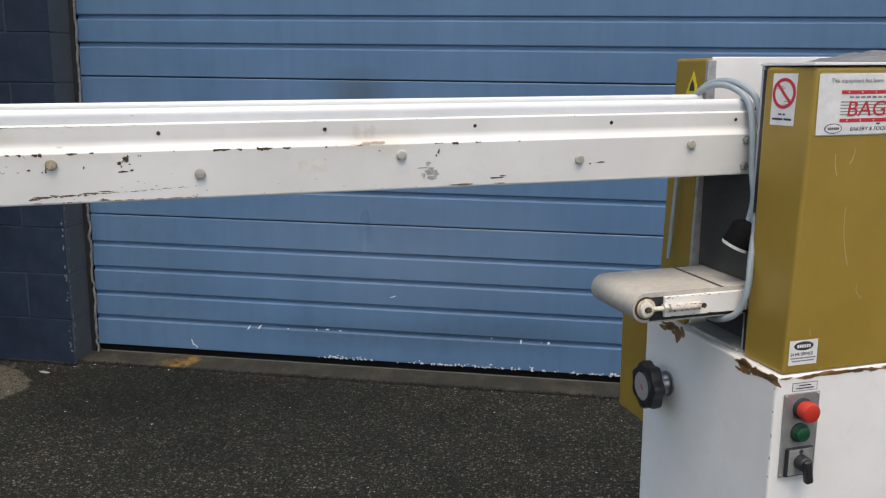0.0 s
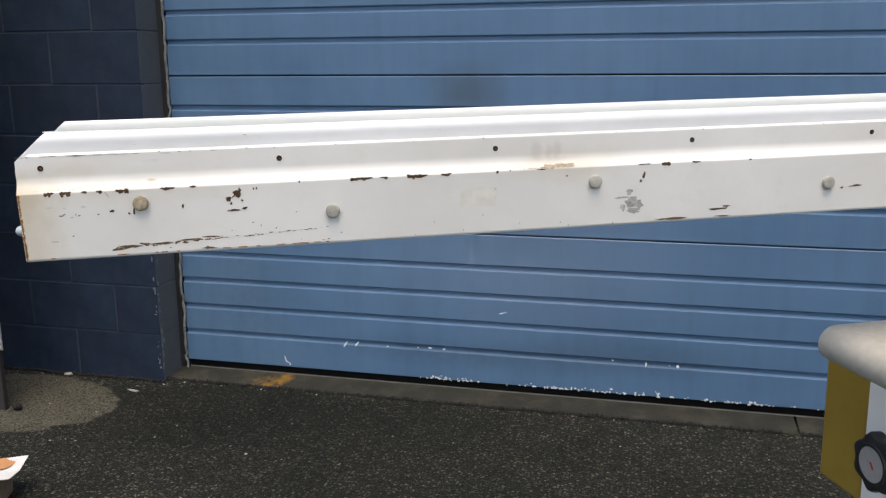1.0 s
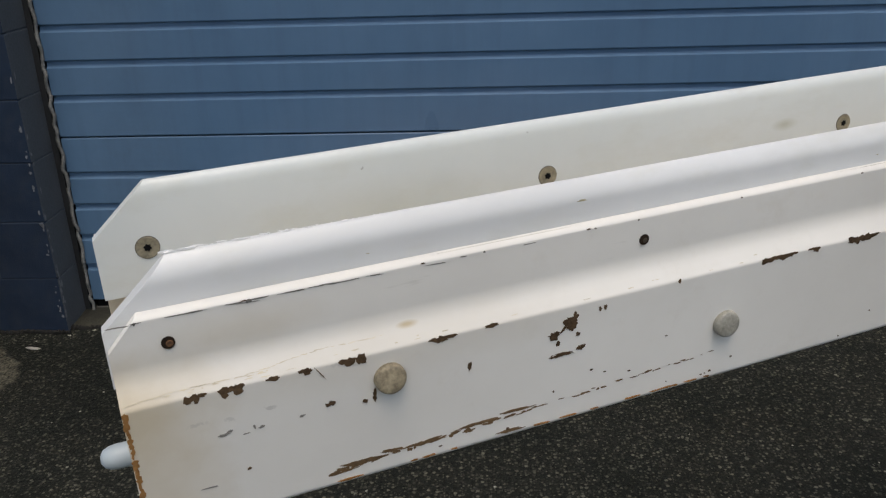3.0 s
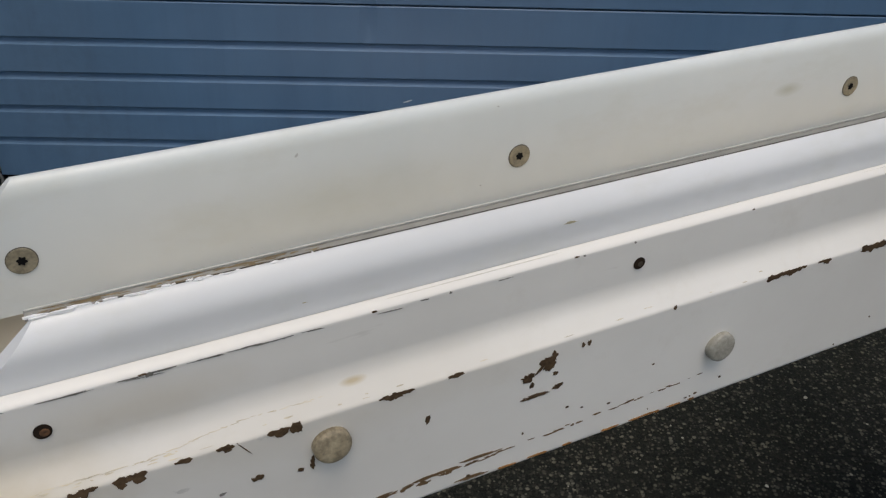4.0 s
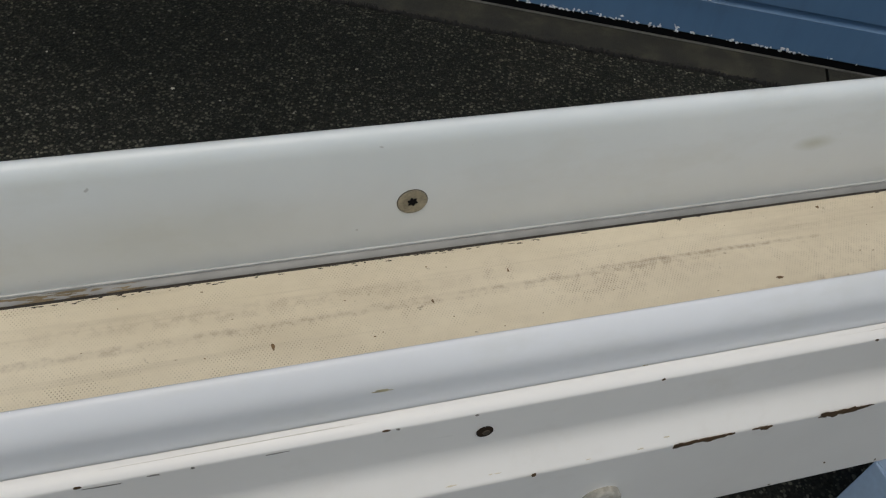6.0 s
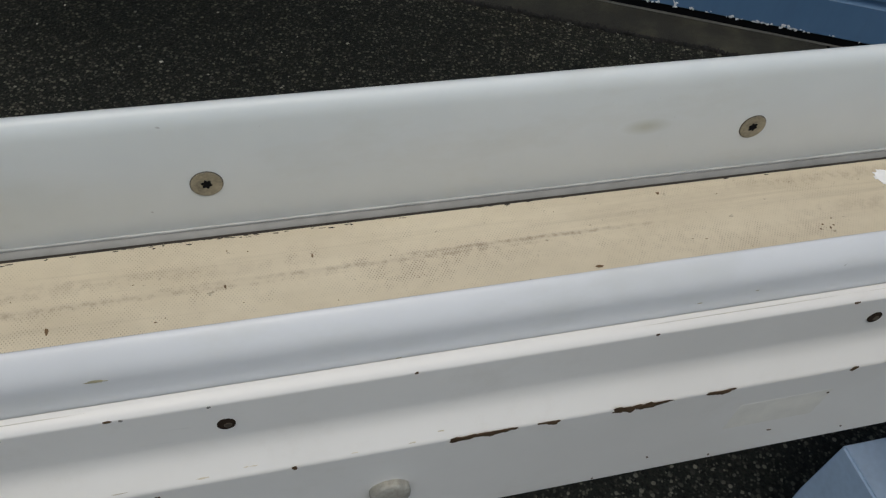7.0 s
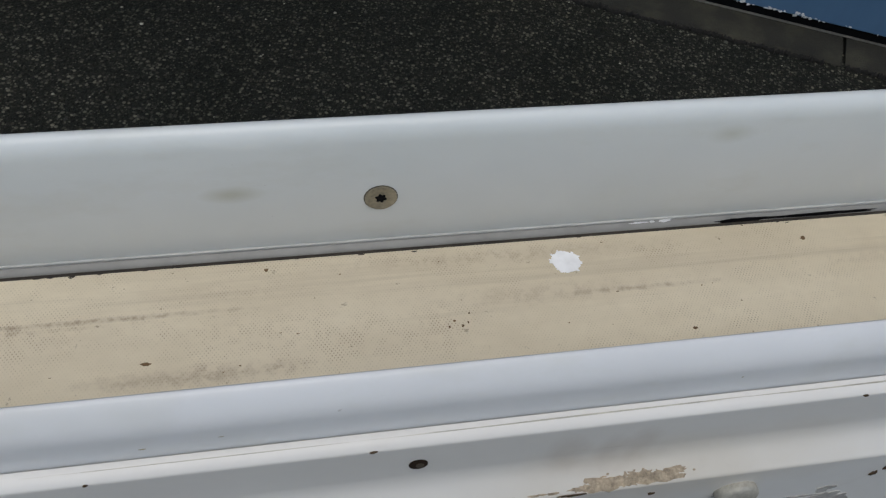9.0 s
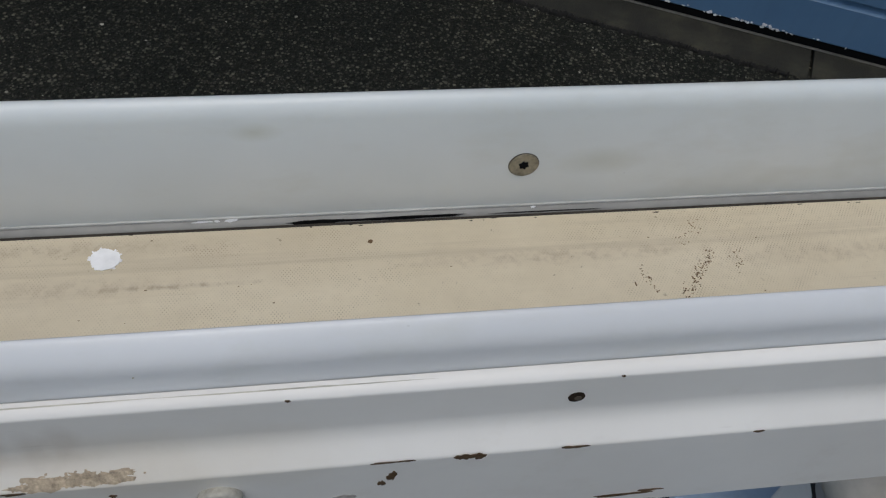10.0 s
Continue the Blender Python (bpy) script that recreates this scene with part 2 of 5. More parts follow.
def plastic_mat(name, dull, fresh):
    m, t, b = nodes_of(name)
    c = ramp(t, noise_at(t, 6, 5, 0.6), [(0.3, dull), (0.7, fresh)])
    mottle = ramp(t, noise_at(t, 38, 5, 0.65, (0.45, 1.0, 1.0)), [(0.52, (0, 0, 0)), (0.74, (1, 1, 1))])
    c = mixc(t, maths(t, "MULTIPLY", mottle, 0.34), c, (0.52, 0.52, 0.455))
    s = ramp(t, noise_at(t, 9, 4, 0.5, (1.0, 1.0, 2.5)), [(0.66, (0, 0, 0)), (0.80, (1, 1, 1))])
    c = mixc(t, maths(t, "MULTIPLY", s, 0.35), c, (0.42, 0.415, 0.335))
    for x, z, rx, rz, amount in ((-0.989, 1.199, 0.007, 0.0026, 0.6), (-0.66, 1.193, 0.012, 0.005, 0.35), (-1.28, 1.19, 0.05, 0.012, 0.25), (-0.80, 1.215, 0.006, 0.003, 0.4)):
        c = mixc(t, maths(t, "MULTIPLY", spot(t, x, 0.045, z, rx, 0.02, rz, 0.7, 60.0, 0.8), amount), c, (0.40, 0.405, 0.31))
    dots = ramp(t, noise_at(t, 170, 2, 0.5), [(0.77, (0, 0, 0)), (0.80, (1, 1, 1))])
    c = mixc(t, maths(t, "MULTIPLY", dots, 0.5), c, (0.2, 0.19, 0.17))
    t.links.new(c, b.inputs["Base Color"])
    b.inputs["Roughness"].default_value = 0.38
    b.inputs["Subsurface Weight"].default_value = 0.15
    b.inputs["Subsurface Radius"].default_value = (0.01, 0.01, 0.01)
    b.inputs["Subsurface Scale"].default_value = 0.3
    bumped(t, b, noise_at(t, 30, 4, 0.6, (0.3, 1, 1)), 0.05, 0.001)
    return m


def belt_mat():
    m, t, b = nodes_of("cream_belt_fabric")
    co = t.nodes.new("ShaderNodeTexCoord")
    c = ramp(t, noise_at(t, 12, 6, 0.6, (0.3, 1, 1)), [(0.25, (0.60, 0.52, 0.37)), (0.5, (0.70, 0.62, 0.465)), (0.75, (0.76, 0.685, 0.53))])
    weave = None
    for ang in (35, -35):
        mp = t.nodes.new("ShaderNodeMapping")
        mp.inputs["Rotation"].default_value = (0, 0, radians(ang))
        w = nd(t, "ShaderNodeTexWave", Scale=275.0, Distortion=0.6)
        t.links.new(co.outputs["Object"], mp.inputs["Vector"])
        t.links.new(mp.outputs["Vector"], w.inputs["Vector"])
        weave = w.outputs["Fac"] if weave is None else maths(t, "MULTIPLY", weave, w.outputs["Fac"])
    pits = maths(t, "SUBTRACT", 1.0, weave)
    patch = ramp(t, noise_at(t, 17, 7, 0.72, (0.55, 1, 1)), [(0.46, (0, 0, 0)), (0.62, (1, 1, 1))])
    broken = ramp(t, noise_at(t, 260, 3, 0.6), [(0.42, (0.15, 0.15, 0.15)), (0.62, (1, 1, 1))])
    dots = ramp(t, weave, [(0.40, (0, 0, 0)), (0.80, (1, 1, 1))])
    c = mixc(t, maths(t, "MULTIPLY", maths(t, "MULTIPLY", dots, patch), maths(t, "MULTIPLY", broken, 0.85)), c, (0.17, 0.13, 0.085))
    blot = ramp(t, noise_at(t, 8, 8, 0.7, (0.3, 1, 1)), [(0.47, (0, 0, 0)), (0.70, (1, 1, 1))])
    c = mixc(t, maths(t, "MULTIPLY", blot, 0.34), c, (0.40, 0.335, 0.245))
    lines = ramp(t, noise_at(t, 70, 6, 0.65, (0.035, 1, 1)), [(0.56, (0, 0, 0)), (0.70, (1, 1, 1))])
    c = mixc(t, maths(t, "MULTIPLY", lines, 0.36), c, (0.33, 0.27, 0.19))
    # long dirt streaks and crosswise stains: x, y, half length, half width, amount
    for x, y, rx, ry, amount in ((0.10, 0.0705, 0.07, 0.0014, 0.4), (0.20, 0.0722, 0.07, 0.0012, 0.5), (0.30, 0.0745, 0.06, 0.0010, 0.55), (0.375, 0.0770, 0.045, 0.0009, 0.75), (0.16, 0.0815, 0.09, 0.003, 0.3),
                                 (0.234, 0.073, 0.0028, 0.009, 0.75), (0.272, 0.080, 0.0022, 0.008, 0.55), (0.281, 0.081, 0.0018, 0.009, 0.75), (0.262, 0.067, 0.0015, 0.005, 0.6), (0.317, 0.066, 0.016, 0.007, 0.5),
                                 (0.505, 0.062, 0.011, 0.007, 0.55), (0.585, 0.071, 0.022, 0.001, 0.6), (0.55, 0.072, 0.03, 0.0035, 0.3), (0.43, 0.085, 0.02, 0.004, 0.4), (0.60, 0.088, 0.012, 0.003, 0.55), (0.66, 0.070, 0.008, 0.004, 0.4), (0.88, 0.07, 0.06, 0.004, 0.3),
                                 (0.345, 0.071, 0.035, 0.006, 0.55), (0.335, 0.0755, 0.02, 0.004, 0.6), (0.415, 0.050, 0.03, 0.0030, 0.55), (0.43, 0.067, 0.03, 0.008, 0.45), (0.47, 0.058, 0.03, 0.008, 0.4), (0.53, 0.092, 0.05, 0.003, 0.35), (0.74, 0.076, 0.05, 0.003, 0.4)):
        stain = spot(t, x - 1.42, y - 0.06, 1.1675, rx, ry, 0.02, 2.2, 150.0, 0.7)
        texture = maths(t, "MULTIPLY_ADD", broken, amount * 0.75, amount * 0.15) if rx > 6 * ry else maths(t, "MULTIPLY", maths(t, "MULTIPLY_ADD", dots, 0.75, 0.12), maths(t, "MULTIPLY", broken, amount * 1.35))
        c = mixc(t, maths(t, "MULTIPLY", stain, texture), c, (0.235, 0.165, 0.11))
    mottle = ramp(t, noise_at(t, 75, 5, 0.7), [(0.35, (0, 0, 0)), (0.7, (1, 1, 1))])
    c = mixc(t, maths(t, "MULTIPLY", mottle, 0.16), c, (0.42, 0.35, 0.25))
    c = mixc(t, maths(t, "MULTIPLY", maths(t, "MULTIPLY", dots, broken), 0.26), c, (0.30, 0.24, 0.16))
    specks = ramp(t, noise_at(t, 230, 3, 0.6), [(0.70, (0, 0, 0)), (0.76, (1, 1, 1))])
    c = mixc(t, maths(t, "MULTIPLY", specks, 0.55), c, (0.12, 0.09, 0.06))
    t.links.new(c, b.inputs["Base Color"])
    b.inputs["Roughness"].default_value = 0.75
    bumped(t, b, maths(t, "MULTIPLY", pits, maths(t, "MULTIPLY_ADD", patch, 0.8, 0.25)), 0.16, 0.0006)
    return m


def gold_mat():
    m, t, b = nodes_of("gold_bronze_paint")
    c = ramp(t, noise_at(t, 4, 6, 0.6), [(0.3, (0.252, 0.158, 0.022)), (0.7, (0.348, 0.228, 0.040))])
    s = ramp(t, noise_at(t, 26, 6, 0.7, (1.5, 1.5, 0.35)), [(0.70, (0, 0, 0)), (0.76, (1, 1, 1))])
    c = mixc(t, maths(t, "MULTIPLY", s, 0.25), c, (0.40, 0.33, 0.17))
    t.links.new(c, b.inputs["Base Color"])
    b.inputs["Metallic"].default_value = 0.12
    t.links.new(maths(t, "MULTIPLY_ADD", noise_at(t, 9, 5), 0.2, 0.32), b.inputs["Roughness"])
    bumped(t, b, noise_at(t, 220, 3), 0.05, 0.001)
    return m


ASPHALT, CONCRETE, BLOCK, DOOR = asphalt_mat(), concrete_mat(), block_mat(), door_mat()
ENAMEL, BELT, GOLD = enamel_mat(), belt_mat(), gold_mat()
PLASTIC = plastic_mat("milky_rail_plastic", (0.578, 0.61, 0.605), (0.682, 0.708, 0.703))
# front rail: same milky plastic, blue of the reflected sky mixed into its colour
SKYPLASTIC = plastic_mat("sky_tinted_rail_plastic", (0.595, 0.607, 0.618), (0.685, 0.697, 0.710))
SOIL = simple("dark_soil", (0.006, 0.0055, 0.0045), 0.95, var=0.5, big=60, fine=300, bump=0.5)
MORTAR = simple("painted_mortar", (0.024, 0.033, 0.050), 0.7, var=0.3, fine=120, bump=0.4)
# greyer reveal paint, lightened further for the light falling on that side
REVEAL = simple("lightened_reveal_grey", (0.062, 0.071, 0.083), 0.65, var=0.35, big=5, fine=120, bump=0.4)
JAMB = simple("dark_jamb_paint", (0.012, 0.013, 0.015), 0.65, var=0.35, big=6, fine=140, bump=0.4)
CAULK = simple("grey_caulk", (0.16, 0.16, 0.155), 0.8, var=0.5, big=30, fine=160, bump=0.6)
RUBBER = simple("black_rubber", (0.005, 0.005, 0.0052), 0.85, var=0.3, spec=0.12)
BLACK = simple("black_plastic", (0.016, 0.016, 0.018), 0.42, var=0.2)
# stainless between the covers, recess shade included in the colour
SHADESTEEL = simple("shaded_stainless", (0.085, 0.083, 0.078), 0.42, 0.7, var=0.3, big=8, fine=200)
PLUGBLACK = simple("plug_rubber", (0.004, 0.004, 0.0045), 0.8, var=0.2, spec=0.12)
STEEL = simple("brushed_steel", (0.36, 0.36, 0.36), 0.38, 0.9, var=0.2, big=8, fine=200)
ZINC = simple("zinc_steel", (0.42, 0.42, 0.40), 0.45, 0.6, var=0.3, big=60, fine=400)
CAP = simple("grey_cap_metal", (0.36, 0.345, 0.30), 0.55, 0.2, var=0.4, big=110, fine=600)
RUSTCAP = simple("stained_cap_metal", (0.30, 0.25, 0.17), 0.6, 0.15, var=0.65, big=140, fine=500, bump=0.3)
SCREW = simple("dull_screw_steel", (0.27, 0.24, 0.175), 0.5, 0.35, var=0.5, big=190, fine=700)
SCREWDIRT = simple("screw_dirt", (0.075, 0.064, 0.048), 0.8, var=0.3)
GRIME_GAP = simple("grime_and_gap_black", (0.030, 0.024, 0.018), 0.85, var=0.6, big=90, fine=500)
RUST = simple("rust", (0.150, 0.095, 0.050), 0.85, var=0.5, big=60, fine=400, bump=0.5, spec=0.2)
HOLE_BROWN = simple("hole_brown", (0.022, 0.014, 0.009), 0.85, var=0.4, big=300, spec=0.15)
HOLE_RUST = simple("hole_rust", (0.120, 0.056, 0.024), 0.85, var=0.7, big=300, fine=700, bump=0.4)
RIVETSTEEL = simple("rivet_steel", (0.058, 0.044, 0.031), 0.6, 0.2, var=0.5, big=300)
TANRUST = simple("tan_rust", (0.21, 0.115, 0.045), 0.85, var=0.6, big=40, fine=300, bump=0.5)
GREYBED = simple("grey_bed_steel", (0.30, 0.30, 0.29), 0.5, 0.2, var=0.2, big=30)
PRIMER = simple("bare_brown_primer", (0.085, 0.054, 0.031), 0.85, var=0.75, big=30, fine=500, bump=0.4, spec=0.15)
ORANGE_RUST = simple("orange_rust", (0.30, 0.145, 0.045), 0.85, var=0.5, big=90, fine=400, bump=0.4)
GREYMARK = simple("grey_scuff", (0.20, 0.185, 0.17), 0.8, var=0.3, big=200)
CRUST = simple("dried_dough_crust", (0.40, 0.325, 0.235), 0.9, var=0.55, big=330, fine=900, bump=0.8)
WHITEMARK = simple("white_scrape", (0.72, 0.73, 0.74), 0.8, var=0.15)
RED = simple("red_button", (0.46, 0.030, 0.018), 0.35, var=0.1)
GREEN = simple("green_button", (0.006, 0.062, 0.026), 0.35, var=0.15)
REDINK = simple("red_ink", (0.48, 0.02, 0.03), 0.5, var=0.1)
DARKINK = simple("dark_ink", (0.03, 0.03, 0.035), 0.6, var=0.2)
GREYINK = simple("faded_ink", (0.21, 0.21, 0.215), 0.6, var=0.2)
YELLOW = simple("yellow_sticker", (0.75, 0.58, 0.02), 0.5, var=0.1)
PAPER = simple("white_paper", (0.65, 0.64, 0.62), 0.55, var=0.14, big=22)
TAN = simple("tan_print", (0.52, 0.25, 0.11), 0.6, var=0.12)
CABLE = simple("blue_grey_cable", (0.27, 0.318, 0.345), 0.5, var=0.12, big=20)
PALECHIP = simple("pale_chip", (0.30, 0.285, 0.25), 0.85, var=0.3, big=60, fine=400, bump=0.4)
WOOD = simple("dirty_wood", (0.20, 0.13, 0.08), 0.85, var=0.5, big=14, fine=120, bump=0.5)
DARKMETAL = simple("dark_brown_steel", (0.026, 0.023, 0.021), 0.55, var=0.3, bump=0.2)
BAG = simple("grey_plastic_sheet", (0.17, 0.175, 0.175), 0.35, var=0.25, big=10, bump=0.2)
PALEPLASTIC = simple("pale_plastic", (0.42, 0.48, 0.52), 0.4, var=0.1)
STONE, st_, sb_ = nodes_of("pale_stone")
isl = st_.nodes.new("ShaderNodeNewGeometry")
st_.links.new(ramp(st_, isl.outputs["Random Per Island"], [(0.0, (0.015, 0.0155, 0.012)), (0.6, (0.045, 0.045, 0.034)), (0.9, (0.11, 0.109, 0.084)), (1.0, (0.42, 0.405, 0.335))]), sb_.inputs["Base Color"])
sb_.inputs["Roughness"].default_value = 0.8
FACADE = simple("navy_wall_paint", (0.03, 0.042, 0.07), 0.7, var=0.2, bump=0.3)

# ---- mesh helpers ----


def link(name, bm, material, parent=None, label="", smooth=None):
    me = bpy.data.meshes.new(name)
    bmesh.ops.recalc_face_normals(bm, faces=bm.faces)
    bm.to_mesh(me)
    bm.free()
    for m in material if isinstance(material, (list, tuple)) else [material]:
        me.materials.append(m)
    if smooth:
        me.shade_smooth()
        me.set_sharp_from_angle(angle=radians(smooth))
    ob = new(name, me)
    if parent:
        ob.parent = parent
    if label:
        ob["label"] = label
    return ob


def box(bm, x0, x1, y0, y1, z0, z1, bevel=0.0, seg=2):
    r = bmesh.ops.create_cube(bm, size=1.0)
    for v in r["verts"]:
        v.co = Vector(((x0 + x1) / 2 + v.co.x * (x1 - x0), (y0 + y1) / 2 + v.co.y * (y1 - y0), (z0 + z1) / 2 + v.co.z * (z1 - z0)))
    if bevel:
        es = list({e for v in r["verts"] for e in v.link_edges})
        bmesh.ops.bevel(bm, geom=es, offset=bevel, segments=seg, affect="EDGES", profile=0.5)
    return bm


def boxed(*a, **k):
    return box(bmesh.new(), *a, **k)


def prism(bm, pts, axis, a, b):
    """A closed outline in the plane across axis (0: y, z; 1: x, z; 2: x, y), drawn out from a to b."""
    def at(p, v):
        return [(v, p[0], p[1]), (p[0], v, p[1]), (p[0], p[1], v)][axis]
    lo = [bm.verts.new(at(p, a)) for p in pts]
    hi = [bm.verts.new(at(p, b)) for p in pts]
    n = len(pts)
    fs = [bm.faces.new((lo[i], lo[(i + 1) % n], hi[(i + 1) % n], hi[i])) for i in range(n)]
    fs += [bm.faces.new(lo), bm.faces.new(hi)]
    return fs


def lathe(bm, profile, centre, axis, seg=24, lobes=0, depth=0.0, ring_only=False):
    """A turned form: profile of (distance along axis, radius) about a line through centre."""
    ax = Vector(axis).normalized()
    u = ax.orthogonal().normalized()
    w = ax.cross(u)
    rings = []
    for d, r in profile:
        ring = []
        for i in range(seg):
            a = 2 * math.pi * i / seg
            k = r * (1 + depth * math.cos(lobes * a)) if lobes else r
            ring.append(bm.verts.new(Vector(centre) + ax * d + (u * math.cos(a) + w * math.sin(a)) * k))
        rings.append(ring)
    for r0, r1 in zip(rings, rings[1:] + (rings[:1] if ring_only else [])):
        for i in range(seg):
            bm.faces.new((r0[i], r0[(i + 1) % seg], r1[(i + 1) % seg], r1[i]))
    if not ring_only:
        bm.faces.new(rings[0])
        bm.faces.new(rings[-1])
    return bm


def turned(*a, **k):
    return lathe(bmesh.new(), *a, **k)


def tube(bm, pts, r, seg=10, wobble=0.0):
    """A round cord along a smooth line through pts."""
    p = [Vector(q) for q in pts]
    line = []
    for i in range(len(p) - 1):
        a, b, c, d = p[max(i - 1, 0)], p[i], p[i + 1], p[min(i + 2, len(p) - 1)]
        for k in range(8):
            t = k / 8
            line.append(0.5 * (2 * b + (c - a) * t + (2 * a - 5 * b + 4 * c - d) * t * t + (3 * b - a - 3 * c + d) * t ** 3))
    line.append(p[-1])
    rings, up = [], Vector((0.31, 0.2, 0.93))
    for i, q in enumerate(line):
        tan = (line[min(i + 1, len(line) - 1)] - line[max(i - 1, 0)]).normalized()
        u = (up - tan * up.dot(tan)).normalized()
        up, w = u, tan.cross(u)
        rr = r * (1 + random.uniform(-wobble, wobble))
        rings.append([bm.verts.new(q + (u * math.cos(2 * math.pi * k / seg) + w * math.sin(2 * math.pi * k / seg)) * rr * (1 + random.uniform(-wobble, wobble))) for k in range(seg)])
    for r0, r1 in zip(rings, rings[1:]):
        for k in range(seg):
            bm.faces.new((r0[k], r0[(k + 1) % seg], r1[(k + 1) % seg], r1[k]))
    bm.faces.new(rings[0])
    bm.faces.new(rings[-1])
    return bm


def flake(bm, centre, u, w, half_u, half_w, lift, rng, n=14, rough=0.45):
    """A thin ragged patch on a plane spanned by u and w."""
    u, w = Vector(u), Vector(w)
    nrm = u.cross(w).normalized()
    if lift < 0:
        nrm, lift = -nrm, -lift
    rim = []
    n = n + 6
    waves = [(f, rng.uniform(0, 6.28), rng.uniform(0.25, 0.6) / f ** 0.6) for f in (1, 2, 3, 5, 7, 11, 13)]
    for i in range(n):
        a = 2 * math.pi * i / n
        k = max(0.25, 1 + rough * (sum(m * math.sin(f * a + p) for f, p, m in waves) + rng.uniform(-0.25, 0.25)))
        rim.append(Vector(centre) + u * half_u * k * math.cos(a) + w * half_w * k * math.sin(a))
    top = [bm.verts.new(q + nrm * lift) for q in rim]
    low = [bm.verts.new(q) for q in rim]
    mid = bm.verts.new(Vector(centre) + nrm * lift)
    for i in range(n):
        bm.faces.new((mid, top[i], top[(i + 1) % n]))
        bm.faces.new((top[i], low[i], low[(i + 1) % n], top[(i + 1) % n]))


# ---- ground ----
bm = bmesh.new()
GX = [-400, -60, -12, -6, -4, -3, -2, -1, 0, 1, 2, 3, 5, 9, 60, 400]
GY = [-400, -60, -12, -5, -2, -1, 0, 1, 2, 3, 3.48, 9, 60, 400]
grid = [[bm.verts.new((x, y, 0)) for x in GX] for y in GY]
for r0, r1 in zip(grid, grid[1:]):
    for i in range(len(GX) - 1):
        bm.faces.new((r0[i], r0[i + 1], r1[i + 1], r1[i]))
tagged(link("ground", bm, ASPHALT), "damp dark asphalt yard with pale stone chips and a dry patch", "ground", kind="structure")

# loose stone chips pressed into the asphalt
rng = random.Random(4)
bm = bmesh.new()
for i in range(5200):
    x, y = rng.uniform(-3.6, 1.6), rng.uniform(0.9, 3.44)
    if i > 4500:
        x, y = (rng.uniform(-2.28, 1.6), 3.488 - abs(rng.gauss(0, 0.02))) if rng.random() < 0.6 else (rng.uniform(-3.6, -2.25), 3.44 - abs(rng.gauss(0, 0.035)))
    s = rng.choice((0.0020, 0.0025, 0.0030, 0.0038, 0.0050)) * rng.uniform(0.7, 1.2) * (1.7 if rng.random() < 0.07 else 1.0)
    vs = [bm.verts.new((x + s * rng.uniform(0.6, 1.2) * math.cos(a), y + s * rng.uniform(0.6, 1.2) * math.sin(a), 0.0002)) for a in (0, 1.25, 2.5, 3.8, 5.0)]
    top = bm.verts.new((x, y, s * rng.uniform(0.35, 0.8)))
    for k in range(5):
        bm.faces.new((vs[k], vs[(k + 1) % 5], top))
tagged(link("gravel_chips", bm, STONE), "pale loose stone chips scattered over damp asphalt", "gravel", kind="stuff")

# concrete sill under the door
DOOR_Y = 3.611
for i, (x0, x1) in enumerate(((-2.30, 0.242), (0.252, 2.5))):
    bm = bmesh.new()
    prism(bm, [(3.500, -0.05), (3.496, 0.002), (3.506, 0.008), (3.6, 0.018), (3.82, 0.022), (3.82, -0.05)], 0, x0, x1)
    es = [e for e in bm.edges if abs(e.verts[0].co.x - e.verts[1].co.x) > 0.1]
    bmesh.ops.subdivide_edges(bm, edges=es, cuts=60)
    for v in bm.verts:
        if v.co.y < 3.515:
            v.co.y += 0.018 * noise.noise(Vector((v.co.x * 9, 3.1, v.co.z * 20)))
            v.co.z += 0.005 * noise.noise(Vector((v.co.x * 14, 8.1, 0)))
    sill = tagged(link("sill", bm, CONCRETE), "worn concrete door sill with a patch of yellow paint" if i == 0 else "worn concrete door sill slab", "sill", kind="structure")
    seam = random.Random(9 + i)
    bm = bmesh.new()
    tube(bm, [(x0 + 0.03 * k, 3.490 + seam.uniform(-0.006, 0.004), 0.001 + seam.uniform(0, 0.003)) for k in range(int((x1 - x0) / 0.03))], 0.0080, 6, 0.35)
    link("dirt_seam", bm, SOIL, sill, "dark soil caught along the sill's edge", smooth=60)

# ---- roll door ----
door = tagged(new("garage_door"), "closed blue ribbed steel overhead door, scuffed near the bottom", "garage door")
door.location = (0, DOOR_Y, 0.05)
DX0, DX1 = -2.258, 2.4


def door_panel(z0, z1, ribs):
    bm = bmesh.new()
    pts = [(0.0, z1 - 0.003)]
    for r in sorted(ribs, reverse=True):
        pts += [(0.0, r + 0.007), (0.0015, r + 0.004), (0.009, r + 0.001), (0.0095, r - 0.012), (0.008, r - 0.0160), (0.0015, r - 0.0195), (0.0, r - 0.0207)]
    pts += [(0.0, z0 + 0.003), (0.002, z0 + 0.0005), (0.012, z0), (0.045, z0), (0.045, z1), (0.012, z1), (0.002, z1 - 0.0005)]
    prism(bm, [(p[0], p[1] - 0.05) for p in pts], 0, DX0, DX1)
    return bm


JOINTS = [0.0525, 0.667, 1.2755, 1.884, 2.4925, 3.101]
for k in range(5):
    z0, z1 = JOINTS[k], JOINTS[k + 1]
    link("door_panel", door_panel(z0 + 0.0022, z1 - 0.0022, [z0 + 0.1405 + 0.1155 * i for i in range(4)]), DOOR, door)
link("bottom_seal", boxed(DX0, DX1, 0.018, 0.04, -0.034, 0.002, bevel=0.004), RUBBER, door, "black rubber bottom seal")
